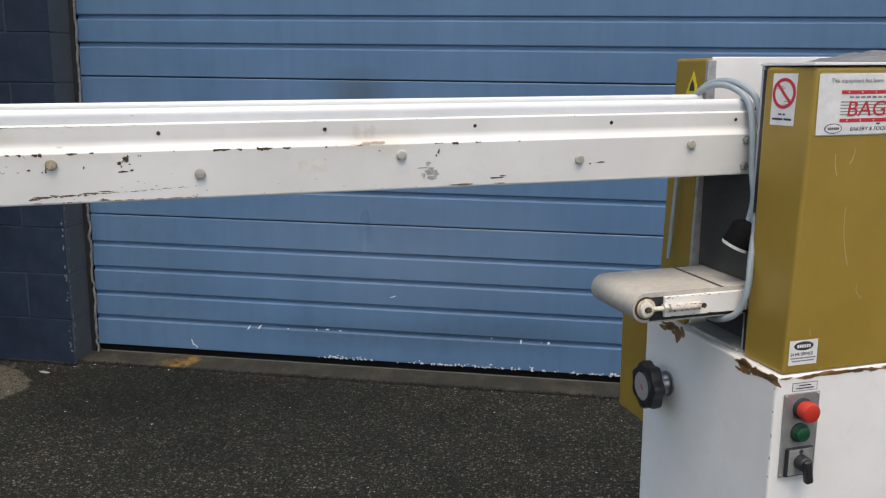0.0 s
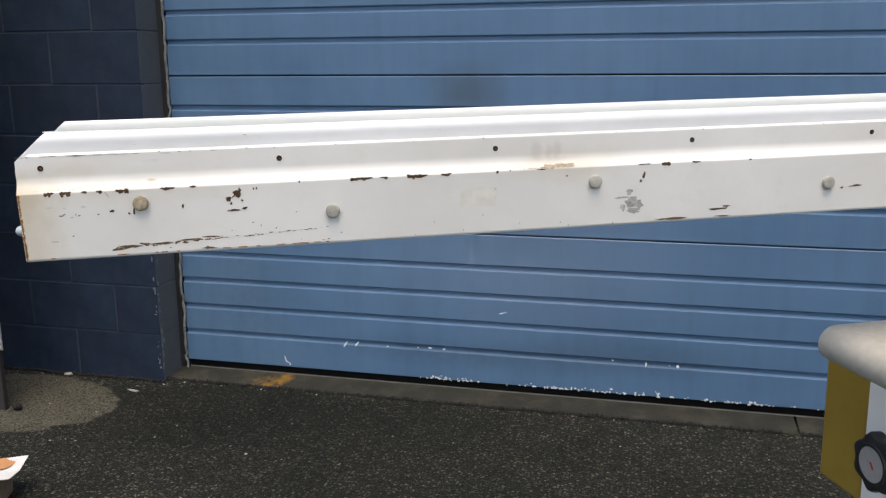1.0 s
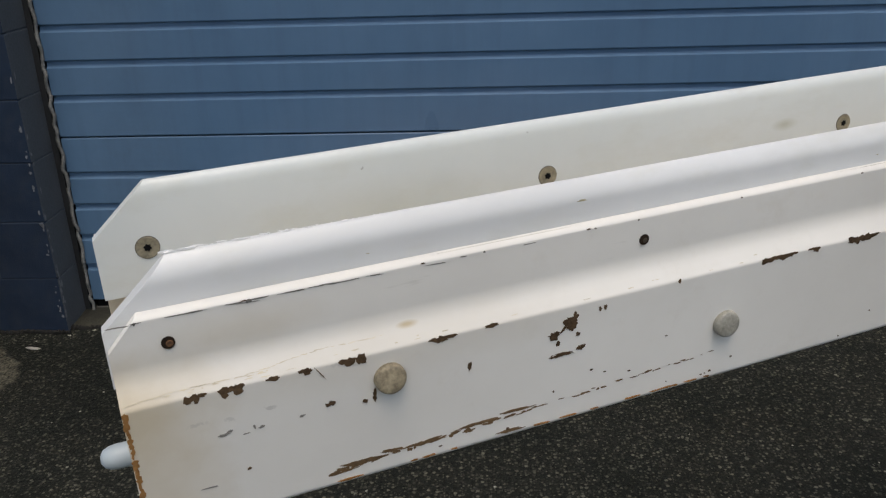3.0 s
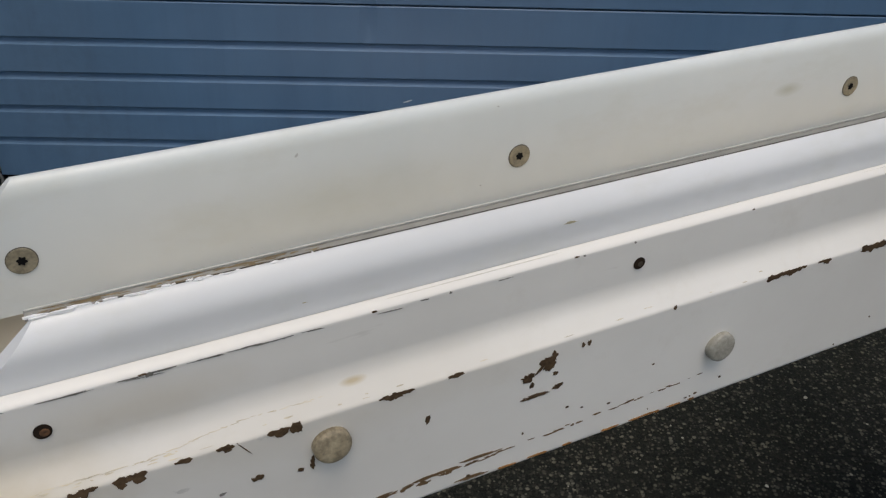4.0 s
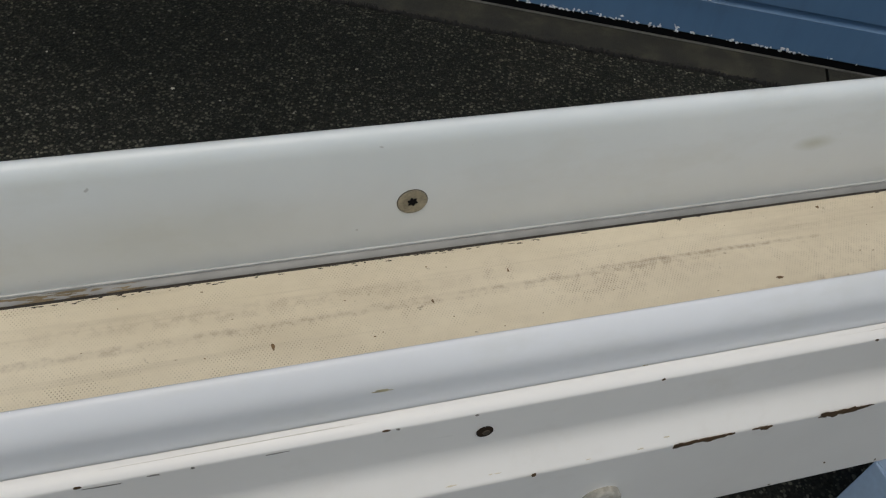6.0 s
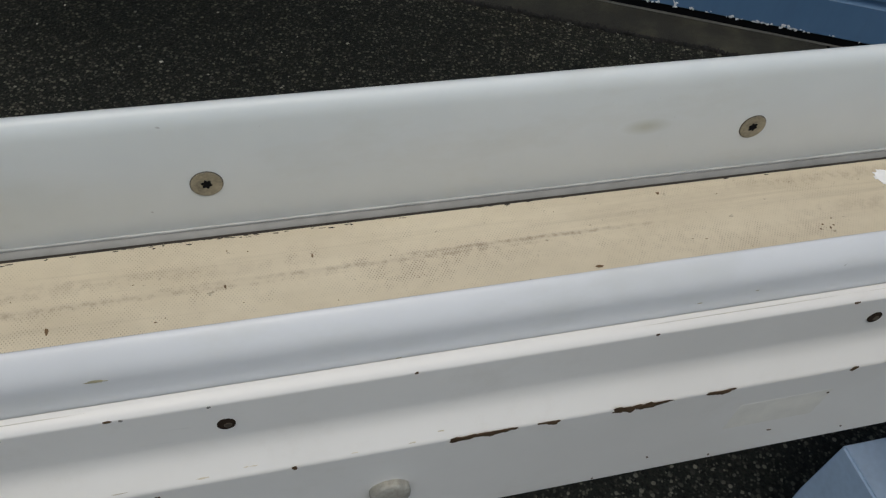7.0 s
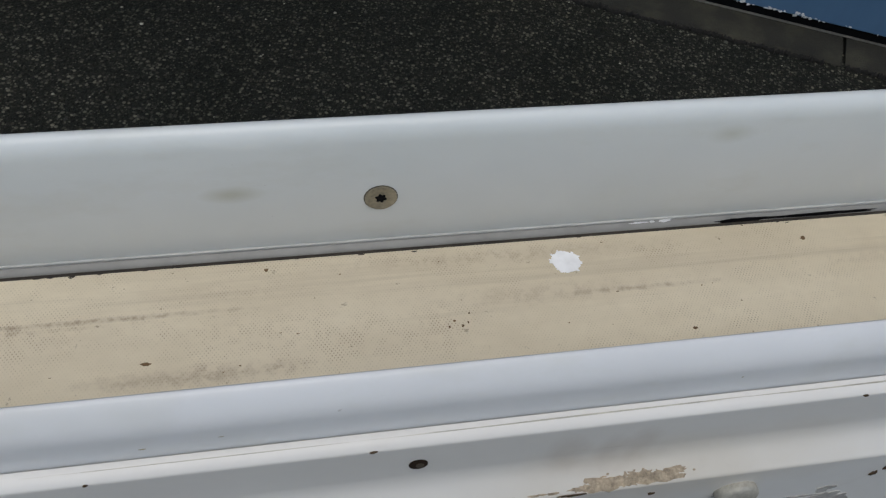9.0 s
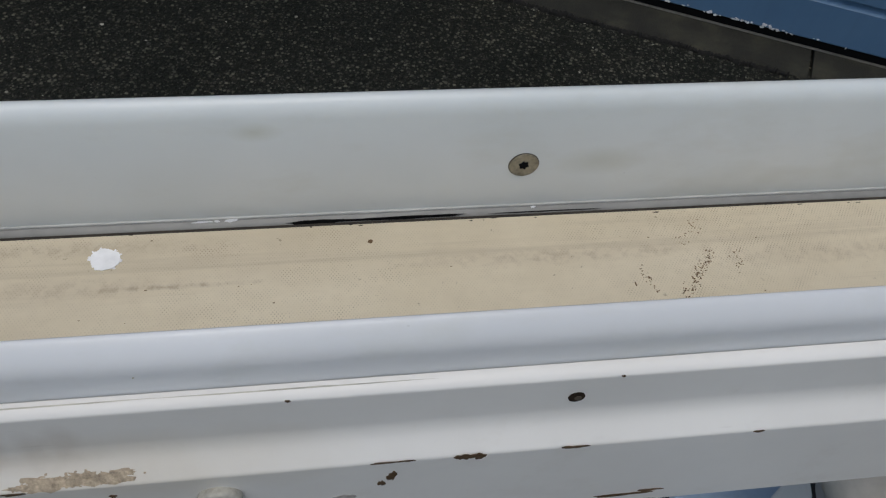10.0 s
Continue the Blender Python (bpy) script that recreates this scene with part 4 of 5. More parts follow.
EDGE_CHIPS = [(0.006, 0.0045, 0.0016), (0.022, 0.005, 0.0020), (0.041, 0.003, 0.0014), (0.056, 0.0025, 0.0028), (0.076, 0.004, 0.0016), (0.083, 0.0022, 0.003), (0.124, 0.0075, 0.0014), (0.150, 0.003, 0.0012),
              (0.262, 0.001, 0.001), (0.330, 0.014, 0.0016), (0.355, 0.003, 0.0016), (0.392, 0.013, 0.0018), (0.425, 0.0062, 0.0013), (0.485, 0.0018, 0.0014), (0.5, 0.001, 0.001), (0.536, 0.004, 0.001),
              (0.66, 0.004, 0.001), (0.691, 0.0058, 0.0024), (0.667, 0.0035, 0.0008), (0.728, 0.004, 0.0012), (0.80, 0.002, 0.0008)]
FACE_CHIPS = [(0.196, -0.0345, 0.0037, 0.0044), (0.186, -0.0405, 0.0032, 0.0020), (0.2125, -0.0310, 0.0008, 0.0012), (0.216, -0.0305, 0.0008, 0.0014), (0.19, -0.0535, 0.006, 0.0010), (0.202, -0.0515, 0.0026, 0.0013), (0.138, -0.0465, 0.0010, 0.0024),
              (0.088, -0.0500, 0.0010, 0.0034), (0.083, -0.0505, 0.001, 0.0012), (0.066, -0.0475, 0.0024, 0.0012), (0.188, -0.0465, 0.001, 0.0016), (0.2, -0.043, 0.001, 0.0012), (0.025, -0.072, 0.001, 0.0006),
              (0.664, -0.0390, 0.0018, 0.0030), (0.660, -0.0455, 0.0012, 0.0022), (0.760, -0.0850, 0.012, 0.0010), (0.775, -0.082, 0.005, 0.0009), (0.9480, -0.0655, 0.0075, 0.0010), (0.93, -0.0675, 0.002, 0.001), (0.568, -0.0345, 0.001, 0.001)]
RUST_LINE = [(0.078, -0.0870, 0.012, 0.0022), (0.069, -0.0895, 0.008, 0.0010), (0.096, -0.0850, 0.006, 0.0016), (0.112, -0.0855, 0.013, 0.0018), (0.140, -0.0835, 0.014, 0.0014), (0.168, -0.0815, 0.012, 0.0011),
             (0.198, -0.0812, 0.016, 0.0008), (0.228, -0.0805, 0.014, 0.0007), (0.258, -0.0797, 0.016, 0.0007), (0.282, -0.0785, 0.009, 0.0009), (0.16, -0.0935, 0.008, 0.0012), (0.70, -0.0935, 0.022, 0.0016), (0.77, -0.094, 0.01, 0.001)]
bm = bmesh.new()
for x, a, b in EDGE_CHIPS:
    n = max(1, round(a / 0.0016))
    for k in range(n):
        w = a if n == 1 else a / n * rng.uniform(1.1, 1.8)
        h = b * rng.uniform(0.55, 1.25) * (1 if n == 1 else 1.25 - abs(2 * k / (n - 1) - 1) * 0.7 * rng.random())
        z = -0.0250 - h * 0.75
        flake(bm, (x + (2 * (k + 0.5) / n - 1) * a * 0.8, face_y(z), z), (1, 0, 0), SLANT, w, h, 0.0002 + 0.00002 * (k % 5), rng, 12, 0.55)
flake(bm, (0.0625, face_y(-0.029), -0.029), (0.55, 0, -0.83), (0.83, 0, 0.55), 0.0042, 0.00022, 0.0002, rng, 10, 0.3)
for x, z, a, b in FACE_CHIPS:
    flake(bm, (x, face_y(z), z), (1, 0, 0), SLANT, a, b, 0.00035, rng, 30, 0.6)
    for k in range(3 if a > 0.0015 else 0):
        e = rng.uniform(0, 6.28)
        zz = z + b * 0.95 * math.sin(e)
        flake(bm, (x + a * 0.95 * math.cos(e), face_y(zz), zz), (1, 0, 0), SLANT, a * rng.uniform(0.12, 0.35), b * rng.uniform(0.15, 0.4), 0.00033, rng, 12, 0.6)
flake(bm, (0.1915, face_y(-0.0378), -0.0378), (0.75, 0, 0.66), (-0.66, 0, 0.75), 0.0026, 0.0008, 0.00031, rng, 20, 0.5)
for i in range(22):
    z = rng.choice((rng.uniform(-0.094, -0.03), -0.0945 + abs(rng.gauss(0, 0.002))))
    flake(bm, (rng.uniform(0, 0.75), face_y(z), z), (1, 0, 0), SLANT, rng.uniform(0.0003, 0.0012), rng.uniform(0.0003, 0.0008), 0.0003, rng, 8, 0.4)
for x in (0.034, 0.118, 0.208, 0.304, 0.39, 0.47, 0.63, 0.74, 0.9):
    flake(bm, (x, -0.0010, 0.0124), (1, 0, 0), (0, 0.3, 0.95), rng.uniform(0.0005, 0.0013), 0.0004, 0.0003, rng, 8, 0.4)
tagged(mpart("chipped_paint", bm, PRIMER, arm, "brown bare patches where paint has chipped"), kind="stuff")
bm = bmesh.new()
for x, z, a, b in RUST_LINE[:6]:
    flake(bm, (x, face_y(z), z), (1, 0, 0), SLANT, a * 0.8, b * 0.7, 0.0002, rng, 46, 0.6)
for k in range(70):
    d = k / 69
    if rng.random() < 0.72:
        z = -0.0885 + 0.0100 * d + rng.uniform(-0.0008, 0.0008)
        flake(bm, (0.065 + 0.225 * d, face_y(z), z), (1, 0, 0), SLANT, rng.uniform(0.0006, 0.0030), rng.uniform(0.0002, 0.0013) * (1.25 - d), 0.0002, rng, 14, 0.6)
for x, z, a, b in RUST_LINE[10:]:
    flake(bm, (x, face_y(z), z), (1, 0, 0), SLANT, a, b * 0.7, 0.0002, rng, 46, 0.6)
tagged(mpart("rust_line", bm, RUST, arm, "thin rusty scrape along the lower edge"), kind="stuff")
bm = bmesh.new()
for i in range(26):
    z = -0.028 - 0.066 * i / 25
    flake(bm, (-0.0235 + rng.uniform(0, 0.0006), face_y(z), z), (1, 0, 0), SLANT, rng.uniform(0.0005, 0.0015), rng.uniform(0.001, 0.004), 0.0003, rng, 10, 0.5)
for i in range(20):
    flake(bm, (rng.uniform(-0.022, 0.3), face_y(-0.0950), -0.0950), (1, 0, 0), SLANT, rng.uniform(0.001, 0.005), 0.0006, 0.0003, rng, 10, 0.5)
tagged(mpart("edge_rust", bm, ORANGE_RUST, arm, "orange rust on the arm's end edge"), kind="stuff")
bm = bmesh.new()
for x, z, a, b in ((0.016, -0.0495, 0.0022, 0.0008), (0.019, -0.0485, 0.0012, 0.0006), (0.033, -0.0505, 0.0014, 0.0006), (0.030, -0.0495, 0.0005, 0.0012), (0.026, -0.052, 0.0016, 0.0003), (0.052, -0.05, 0.0014, 0.0006), (0.006, -0.077, 0.004, 0.0003)):
    flake(bm, (x, face_y(z), z), (1, 0, 0), SLANT, a, b, 0.00025, rng, 14, 0.6)
tagged(mpart("scuff_marks", bm, GREYMARK, arm, "small grey scuffs near the arm's end"), kind="stuff")
bm = bmesh.new()
for x, z, a, b in ((0.640, -0.064, 0.008, 0.0012), (0.648, -0.070, 0.006, 0.007), (0.656, -0.073, 0.006, 0.006), (0.652, -0.081, 0.009, 0.003), (0.639, -0.077, 0.003, 0.004), (0.646, -0.058, 0.004, 0.003)):
    flake(bm, (x, face_y(z), z), (1, 0, 0), SLANT, a, b, 0.00025, rng, 18, 0.6)
tagged(mpart("sticker_remnant", bm, simple("torn_sticker", (0.38, 0.365, 0.34), 0.8, var=0.5, big=300), arm, "torn grey sticker remnant"), kind="stuff")
bm = bmesh.new()
LEDGE = Vector((0, 0.581, 0.814))
for x, d, a, h in ((0.551, 0.0018, 0.010, 0.0022), (0.561, 0.0030, 0.010, 0.0026), (0.569, 0.0036, 0.006, 0.0016), (0.543, 0.0012, 0.005, 0.0011), (0.556, 0.0010, 0.008, 0.0010)):
    flake(bm, Vector((x, -0.0063, -0.0246)) + LEDGE * d, (1, 0, 0), LEDGE, a, h, 0.00015 + 0.00004 * h * 1000, rng, 40, 0.75)
for i in range(90):
    u, d = rng.gauss(-0.1, 0.42), abs(rng.gauss(0.0025, 0.0016))
    flake(bm, Vector((0.559 + 0.019 * u, -0.0063, -0.0246)) + LEDGE * d, (1, 0, 0), LEDGE, rng.uniform(0.0002, 0.0009), rng.uniform(0.0002, 0.0005), rng.uniform(0.0002, 0.0005), rng, 7, 0.5)
for i in range(14):
    flake(bm, Vector((rng.uniform(0.51, 0.575), -0.0063, -0.0246)) + LEDGE * 0.0006, (1, 0, 0), LEDGE, rng.uniform(0.0005, 0.002), 0.0004, 0.0002, rng, 8, 0.5)
tagged(mpart("dried_dough", bm, CRUST, arm, "crusty dried dough stuck on the ledge"), kind="stuff")

GHOST = simple("glue_ghost", (0.69, 0.665, 0.605), 0.6, var=0.12, big=60)
bm = bmesh.new()
prism(bm, [(0.441, -0.065), (0.484, -0.065), (0.484, -0.043), (0.441, -0.043)], 1, 0.0, 0.004)
for v in bm.verts:
    v.co.y = face_y(v.co.z) + (-0.00005 if v.co.y < 0.002 else 0.001)
tagged(mpart("sticker_ghost", bm, GHOST, arm, "faint rectangle where a sticker was"), kind="stuff")
bm = bmesh.new()
for i in range(30):
    x, d = rng.uniform(0.08, 1.18), rng.choice((0.30, 0.45, 0.66, 0.7, 0.95, 0.98))
    p = Vector((x, -0.0009, 0.0124)).lerp(Vector((x, 0.0022, 0.0145)), d)
    flake(bm, p + Vector((0, -0.00004, 0.00005)), (1, 0, 0.0), (0, 0.745, 0.667), rng.uniform(0.008, 0.05), rng.uniform(0.00008, 0.00026), 0.00008, rng, 24, 0.6)
tagged(mpart("fold_grime", bm, simple("yellow_grime", (0.47, 0.45, 0.385), 0.8, var=0.3, big=100), arm, "yellowish grime along the top fold"), kind="stuff")
rng = random.Random(33)
bm = bmesh.new()
FOLD = Vector((0, -0.0063, -0.0246))
for i in range(90):
    d = i / 89
    up = 0.0012 + 0.0062 * d + 0.0009 * math.sin(11 * d) + rng.uniform(-0.0003, 0.0003)
    if rng.random() < 0.8:
        flake(bm, FOLD + LEDGE * up + Vector((-0.022 + 0.118 * d, -0.0001, 0)), (1, 0, 0.02), LEDGE, rng.uniform(0.0006, 0.0016), rng.uniform(0.00006, 0.00020), 0.00012, rng, 8, 0.5)
for i in range(30):
    x = rng.choice((rng.uniform(-0.02, 0.04), rng.uniform(0.03, 0.33)))
    flake(bm, FOLD + LEDGE * rng.uniform(0.0002, 0.003) + Vector((x, -0.0001, 0)), (1, 0, 0), LEDGE, rng.uniform(0.0004, 0.002), rng.uniform(0.0001, 0.0003), 0.0001, rng, 10, 0.6)
tagged(mpart("ledge_crack", bm, simple("yellow_crack", (0.56, 0.50, 0.38), 0.8, var=0.4, big=150), arm, "fine yellowed cracks along the ledge"), kind="stuff")

bm = bmesh.new()
for i in range(22):
    x = -0.02 + 0.20 * rng.random() ** 1.5
    flake(bm, (x, -0.00115, 0.0121 - abs(rng.gauss(0, 0.0005))), (1, 0, rng.uniform(-0.05, 0.02)), (0, 0, 1), rng.uniform(0.0008, 0.006), rng.uniform(0.0001, 0.0003), 0.0001, rng, 14, 0.6)
for x, z, h in ((0.036, 0.0116, 0.0010), (-0.012, 0.0118, 0.0006), (0.150, 0.0120, 0.0005), (0.212, 0.0121, 0.0005), (0.238, 0.0119, 0.0005)):
    flake(bm, (x, -0.00115, z), (1, 0, 0), (0, 0, 1), h * 1.1, h, 0.0002, rng, 14, 0.6)
tagged(mpart("torn_lip", bm, simple("lip_dirt", (0.16, 0.15, 0.135), 0.85, var=0.6, big=250), arm, "thin dark cracks under the folded lip"), kind="stuff")

bm = bmesh.new()
for i in range(120):
    x = 0.018 + 0.30 * rng.random() ** 1.6 if i < 80 else rng.uniform(0.1, 1.18)
    y = 0.0984 - abs(rng.gauss(0, 0.0007 + 0.0016 * max(0.0, 1 - x / 0.12)))
    flake(bm, (x, y, -0.0194), (1, rng.uniform(-0.06, 0.06), 0), (0, 1, 0), rng.uniform(0.0003, 0.0014), rng.uniform(0.0001, 0.0003), 0.0001, rng, 8, 0.6)
tagged(mpart("edge_grime", bm, GRIME_GAP, belt, "ragged dark grime along the belt's edge"), kind="stuff")
bm = bmesh.new()
for i in range(70):
    x = 0.002 + 0.13 * rng.random() ** 1.3
    d = rng.uniform(0.05, 0.95)
    flake(bm, (x, 0.1016 + 0.0030 * d, -0.0216 + 0.0020 * d), (1, 0, rng.uniform(-0.03, 0.03)), (0, 0.74, 0.67), rng.uniform(0.001, 0.007), rng.uniform(0.0001, 0.0005), 0.0003, rng, 12, 0.6)
tagged(mpart("foot_stain", bm, simple("brown_foot_dirt", (0.17, 0.13, 0.075), 0.85, var=0.5, big=120), rear_rail, "brown dirt stuck along the rail's foot"), kind="stuff")

bm = bmesh.new()
for i in range(40):
    d = rng.random() ** 1.6
    flake(bm, (0.006 + 0.10 * d, 0.0120 + rng.uniform(-0.0008, 0.0006), 0.0359), (1, 0, rng.uniform(-0.1, 0.1)), (0, 1, 0), rng.uniform(0.0004, 0.003) * (1.2 - d), rng.uniform(0.0002, 0.0006), rng.uniform(0.0002, 0.0010) * (1.1 - d), rng, 9, 0.7)
tagged(mpart("torn_edge", bm, simple("torn_plastic", (0.78, 0.785, 0.79), 0.6, var=0.1, big=200), front_rail, "torn white burrs on the rail's end corner"), kind="stuff")
bm = bmesh.new()
for i in range(8):
    flake(bm, (rng.uniform(0.02, 1.1), 0.00445, rng.uniform(0.006, 0.024)), (1, 0, 0), (0, 0, 1), rng.uniform(0.0002, 0.0010), rng.uniform(0.0001, 0.0004), 0.0001, rng, 8, 0.6)
flake(bm, (0.2080, 0.0047, 0.0262), (1, 0, -0.05), (0, 0.1, 1), 0.0028, 0.0004, 0.0002, rng, 20, 0.6)
tagged(mpart("rail_specks", bm, simple("ochre_speck", (0.34, 0.31, 0.20), 0.8, var=0.4, big=300), front_rail, "small grey specks on the plastic"), kind="stuff")

# cabinet and flared base
bm = boxed(1.20, 1.74, -0.173, 0.252, -1.0, -0.417, bevel=0.004)
cabinet = mpart("cabinet", bm, ENAMEL, label="white painted steel base cabinet with rusty chipped top edge")
bm = bmesh.new()
lo = [(1.138, -0.235), (1.82, -0.235), (1.82, 0.345), (1.138, 0.345)]
hi = [(1.144, -0.229), (1.80, -0.229), (1.80, 0.339), (1.144, 0.339)]
vl, vm, vh = [bm.verts.new((x, y, -1.232)) for x, y in lo], [bm.verts.new((x, y, -1.10)) for x, y in lo], [bm.verts.new((x, y, -0.940)) for x, y in hi]
for i in range(4):
    j = (i + 1) % 4
    bm.faces.new((vl[i], vl[j], vm[j], vm[i]))
    bm.faces.new((vm[i], vm[j], vh[j], vh[i]))
bm.faces.new(vl)
bm.faces.new(vh)
bmesh.ops.bevel(bm, geom=bm.edges[:], offset=0.004, segments=2, affect="EDGES")
# blue skylight on the base's top is mixed into the whole base colour
mpart("base", bm, simple("sky_tinted_enamel", (0.46, 0.565, 0.68), 0.4, var=0.12, big=6), label="white flared sheet steel base tinted blue for sky light")
rng = random.Random(31)
bm = bmesh.new()
for i in range(34):
    y = rng.choice((rng.uniform(-0.17, -0.05), rng.uniform(-0.17, -0.07), rng.uniform(0.11, 0.18)))
    flake(bm, (1.2, y, -0.4195 - abs(rng.gauss(0, 0.006))), (0, 1, 0), (0, 0, 1), rng.uniform(0.005, 0.018), rng.uniform(0.002, 0.0065), -0.0006, rng, 14, 0.5)
for i in range(30):
    flake(bm, (rng.uniform(1.2, 1.46), -0.173, -0.420 - abs(rng.gauss(0, 0.0025))), (1, 0, 0), (0, 0, 1), rng.uniform(0.006, 0.024), rng.uniform(0.0010, 0.0034), 0.0006, rng, 14, 0.5)
for i in range(6):
    flake(bm, (1.2, -0.1715, -0.44 - 0.2 * i / 5 + rng.uniform(-0.01, 0.01)), (0, 1, 0), (0, 0, 1), 0.0011, rng.uniform(0.001, 0.004), -0.0006, rng, 10, 0.5)
flake(bm, (1.2, 0.128, -0.433), (0, 1, 0), (0, 0, 1), 0.010, 0.014, -0.0007, rng, 18, 0.45)
tagged(mpart("rusty_edge", bm, TANRUST, cabinet, "rusty brown chipped edge"), kind="stuff")


def leaning(x0, x1, y0, y1, z0, z1, lean, bevel=0.005, front=None):
    """A box whose end face leans back towards the top, by another amount along its front arris if front is given."""
    bm = boxed(x0, x1, y0, y1, z0, z1, bevel=bevel)
    if front is not None:
        bmesh.ops.subdivide_edges(bm, edges=[e for e in bm.edges if e.calc_length() > 0.05], cuts=7, use_grid_fill=True)
    for v in bm.verts:
        if v.co.x < (x0 + x1) / 2:
            by = lean if front is None else lean + (front - lean) * (y1 - v.co.y) / (y1 - y0)
            v.co.x += by * (v.co.z - z0) / (z1 - z0)
    return bm


cover = mpart("front_cover", leaning(1.214, 1.72, -0.170, -0.062, -0.4165, 0.090, 0.006, 0.005, 0.019), GOLD, label="gold bronze painted front cover")
# panel colour is grey to hold the shade beside the cover
mpart("inner_panel", leaning(1.224, 1.72, -0.0480, -0.0400, -0.4165, 0.094, 0.004, 0.002), simple("shaded_panel_grey", (0.36, 0.37, 0.38), 0.5, var=0.15), cover, "inner side panel, greyed for shade")
# black filler drawing the dark of the open gap behind the cover
mpart("gap_shade", leaning(1.2215, 1.71, -0.0615, -0.0485, -0.41, 0.086, 0.005, 0.0), BLACK, cover)
mpart("top_lid", leaning(1.226, 1.72, -0.172, -0.0375, 0.0925, 0.0975, 0.0, 0.001), ENAMEL, cover, "white lid edge")
rear = mpart("rear_cover", leaning(1.216, 1.70, 0.1352, 0.243, -0.4165, 0.108, 0.019), GOLD, label="gold bronze painted rear cover")
mpart("rear_inner_panel", leaning(1.226, 1.70, 0.1280, 0.1350, -0.4165, 0.110, 0.018, 0.002), ENAMEL, rear, "white inner side panel")
mpart("edge_strip", leaning(1.2150, 1.250, 0.1262, 0.1348, -0.40, 0.104, 0.018, 0.001), ZINC, rear)
mpart("gear_cover", boxed(1.205, 1.6, 0.256, 0.372, -0.675, -0.385, bevel=0.006), GOLD, label="gold painted gear cover at the back")
# guards and housing are coloured dark to give the recess its shade
mpart("steel_guard", boxed(1.236, 1.242, -0.037, 0.1275, -0.289, -0.098), SHADESTEEL, label="dull stainless guard plate between the covers")
mpart("drip_tray", boxed(1.2155, 1.30, -0.0395, 0.1275, -0.4165, -0.410, bevel=0.001), simple("tray_grey", (0.34, 0.345, 0.315), 0.6, var=0.3, big=20), label="dull grey tray between the covers")
mpart("lower_guard", boxed(1.262, 1.268, -0.037, 0.1275, -0.4095, -0.346), SHADESTEEL)
mpart("roller_housing", boxed(1.29, 1.66, -0.037, 0.1275, -0.40, 0.03, bevel=0.01), SHADESTEEL)

rng = random.Random(77)
bm = bmesh.new()
for x, z, ln, bend in ((1.313, -0.185, 0.048, 0.014), (1.349, -0.282, 0.012, 0.012), (1.356, -0.292, 0.003, -0.03), (1.283, -0.065, 0.018, 0.006), (1.318, -0.052, 0.012, -0.008), (1.262, -0.345, 0.006, 0.002)):
    for k in range(25):
        d = k / 12 - 1
        flake(bm, (x + bend * (d * d * 0.4 + d * 0.5), -0.1701, z - ln * d), (1, 0, 0), (0, 0, 1), rng.uniform(0.00015, 0.0005), ln * 0.055, 0.0002, rng, 6, 0.5)
tagged(mpart("paint_scratch", bm, simple("pale_scratch", (0.52, 0.45, 0.28), 0.6), cover, "pale scratches in the gold paint"), kind="stuff")

# discharge belt
bm = bmesh.new()
r = 0.0265
pts = [(1.30, -0.290), (1.024, -0.290)] + [(1.024 - r * math.sin(a), -0.3165 + r * math.cos(a)) for a in [math.pi * i / 14 for i in range(1, 15)]] + [(1.30, -0.343)]
prism(bm, pts, 1, -0.046, 0.114)
dis = mpart("discharge_belt", bm, simple("pale_belt", (0.44, 0.415, 0.37), 0.65, var=0.2, big=14), label="short pale discharge belt with a rounded nose", smooth=40)
mpart("belt_seam", boxed(1.170, 1.1765, -0.046, 0.114, -0.2899, -0.2894), DARKINK, dis)
mpart("side_plate", boxed(1.055, 1.30, -0.054, -0.0465, -0.334, -0.297, bevel=0.002), ENAMEL, dis)
# black sheet giving the shade in the gap behind the side plate
mpart("side_gap_shade", boxed(1.03, 1.30, -0.0475, -0.0462, -0.340, -0.298, bevel=0.0), BLACK, dis)
mpart("roller_end", turned([(0, 0.0175), (0.004, 0.0175), (0.006, 0.012), (0.0065, 0.006), (0.0025, 0.006)], (1.022, -0.0465, -0.3165), (0, -1, 0), 20), simple("stained_roller", (0.46, 0.41, 0.32), 0.6, var=0.6, big=120, fine=400), dis, "rust-stained roller end", smooth=40)
mpart("roller_grime", turned([(0.0, 0.0205), (0.0020, 0.0205), (0.0022, 0.0176), (0.0, 0.0176)], (1.022, -0.0465, -0.3165), (0, -1, 0), 24, ring_only=True), PRIMER, dis)
mpart("roller_pin", turned([(0, 0.0055), (0.0135, 0.0055), (0.0140, 0.004)], (1.022, -0.0465, -0.3165), (0, -1, 0), 12), PRIMER, dis, "rusty roller pin")
AGED = simple("aged_enamel", (0.58, 0.54, 0.465), 0.5, var=0.35, big=60, fine=350)
t1 = mpart("tensioner", turned([(0, 0.0050), (0.001, 0.0070), (0.060, 0.0070), (0.063, 0.0050)], (1.060, -0.0600, -0.3150), (1, 0, 0), 18), AGED, dis, "white belt tensioner tube", smooth=40)
mpart("rod_end", turned([(0.0, 0.0125), (0.0055, 0.0125), (0.0065, 0.0112), (0.0065, 0.0060), (0.0, 0.0060)], (1.019, -0.0535, -0.3165), (0, -1, 0), 24, ring_only=True), AGED, t1, "white rod end ring", smooth=40)
mpart("tension_bolt", turned([(0, 0.0042), (0.030, 0.0042)], (1.031, -0.0575, -0.3160), (1, 0, 0), 10), AGED, t1)
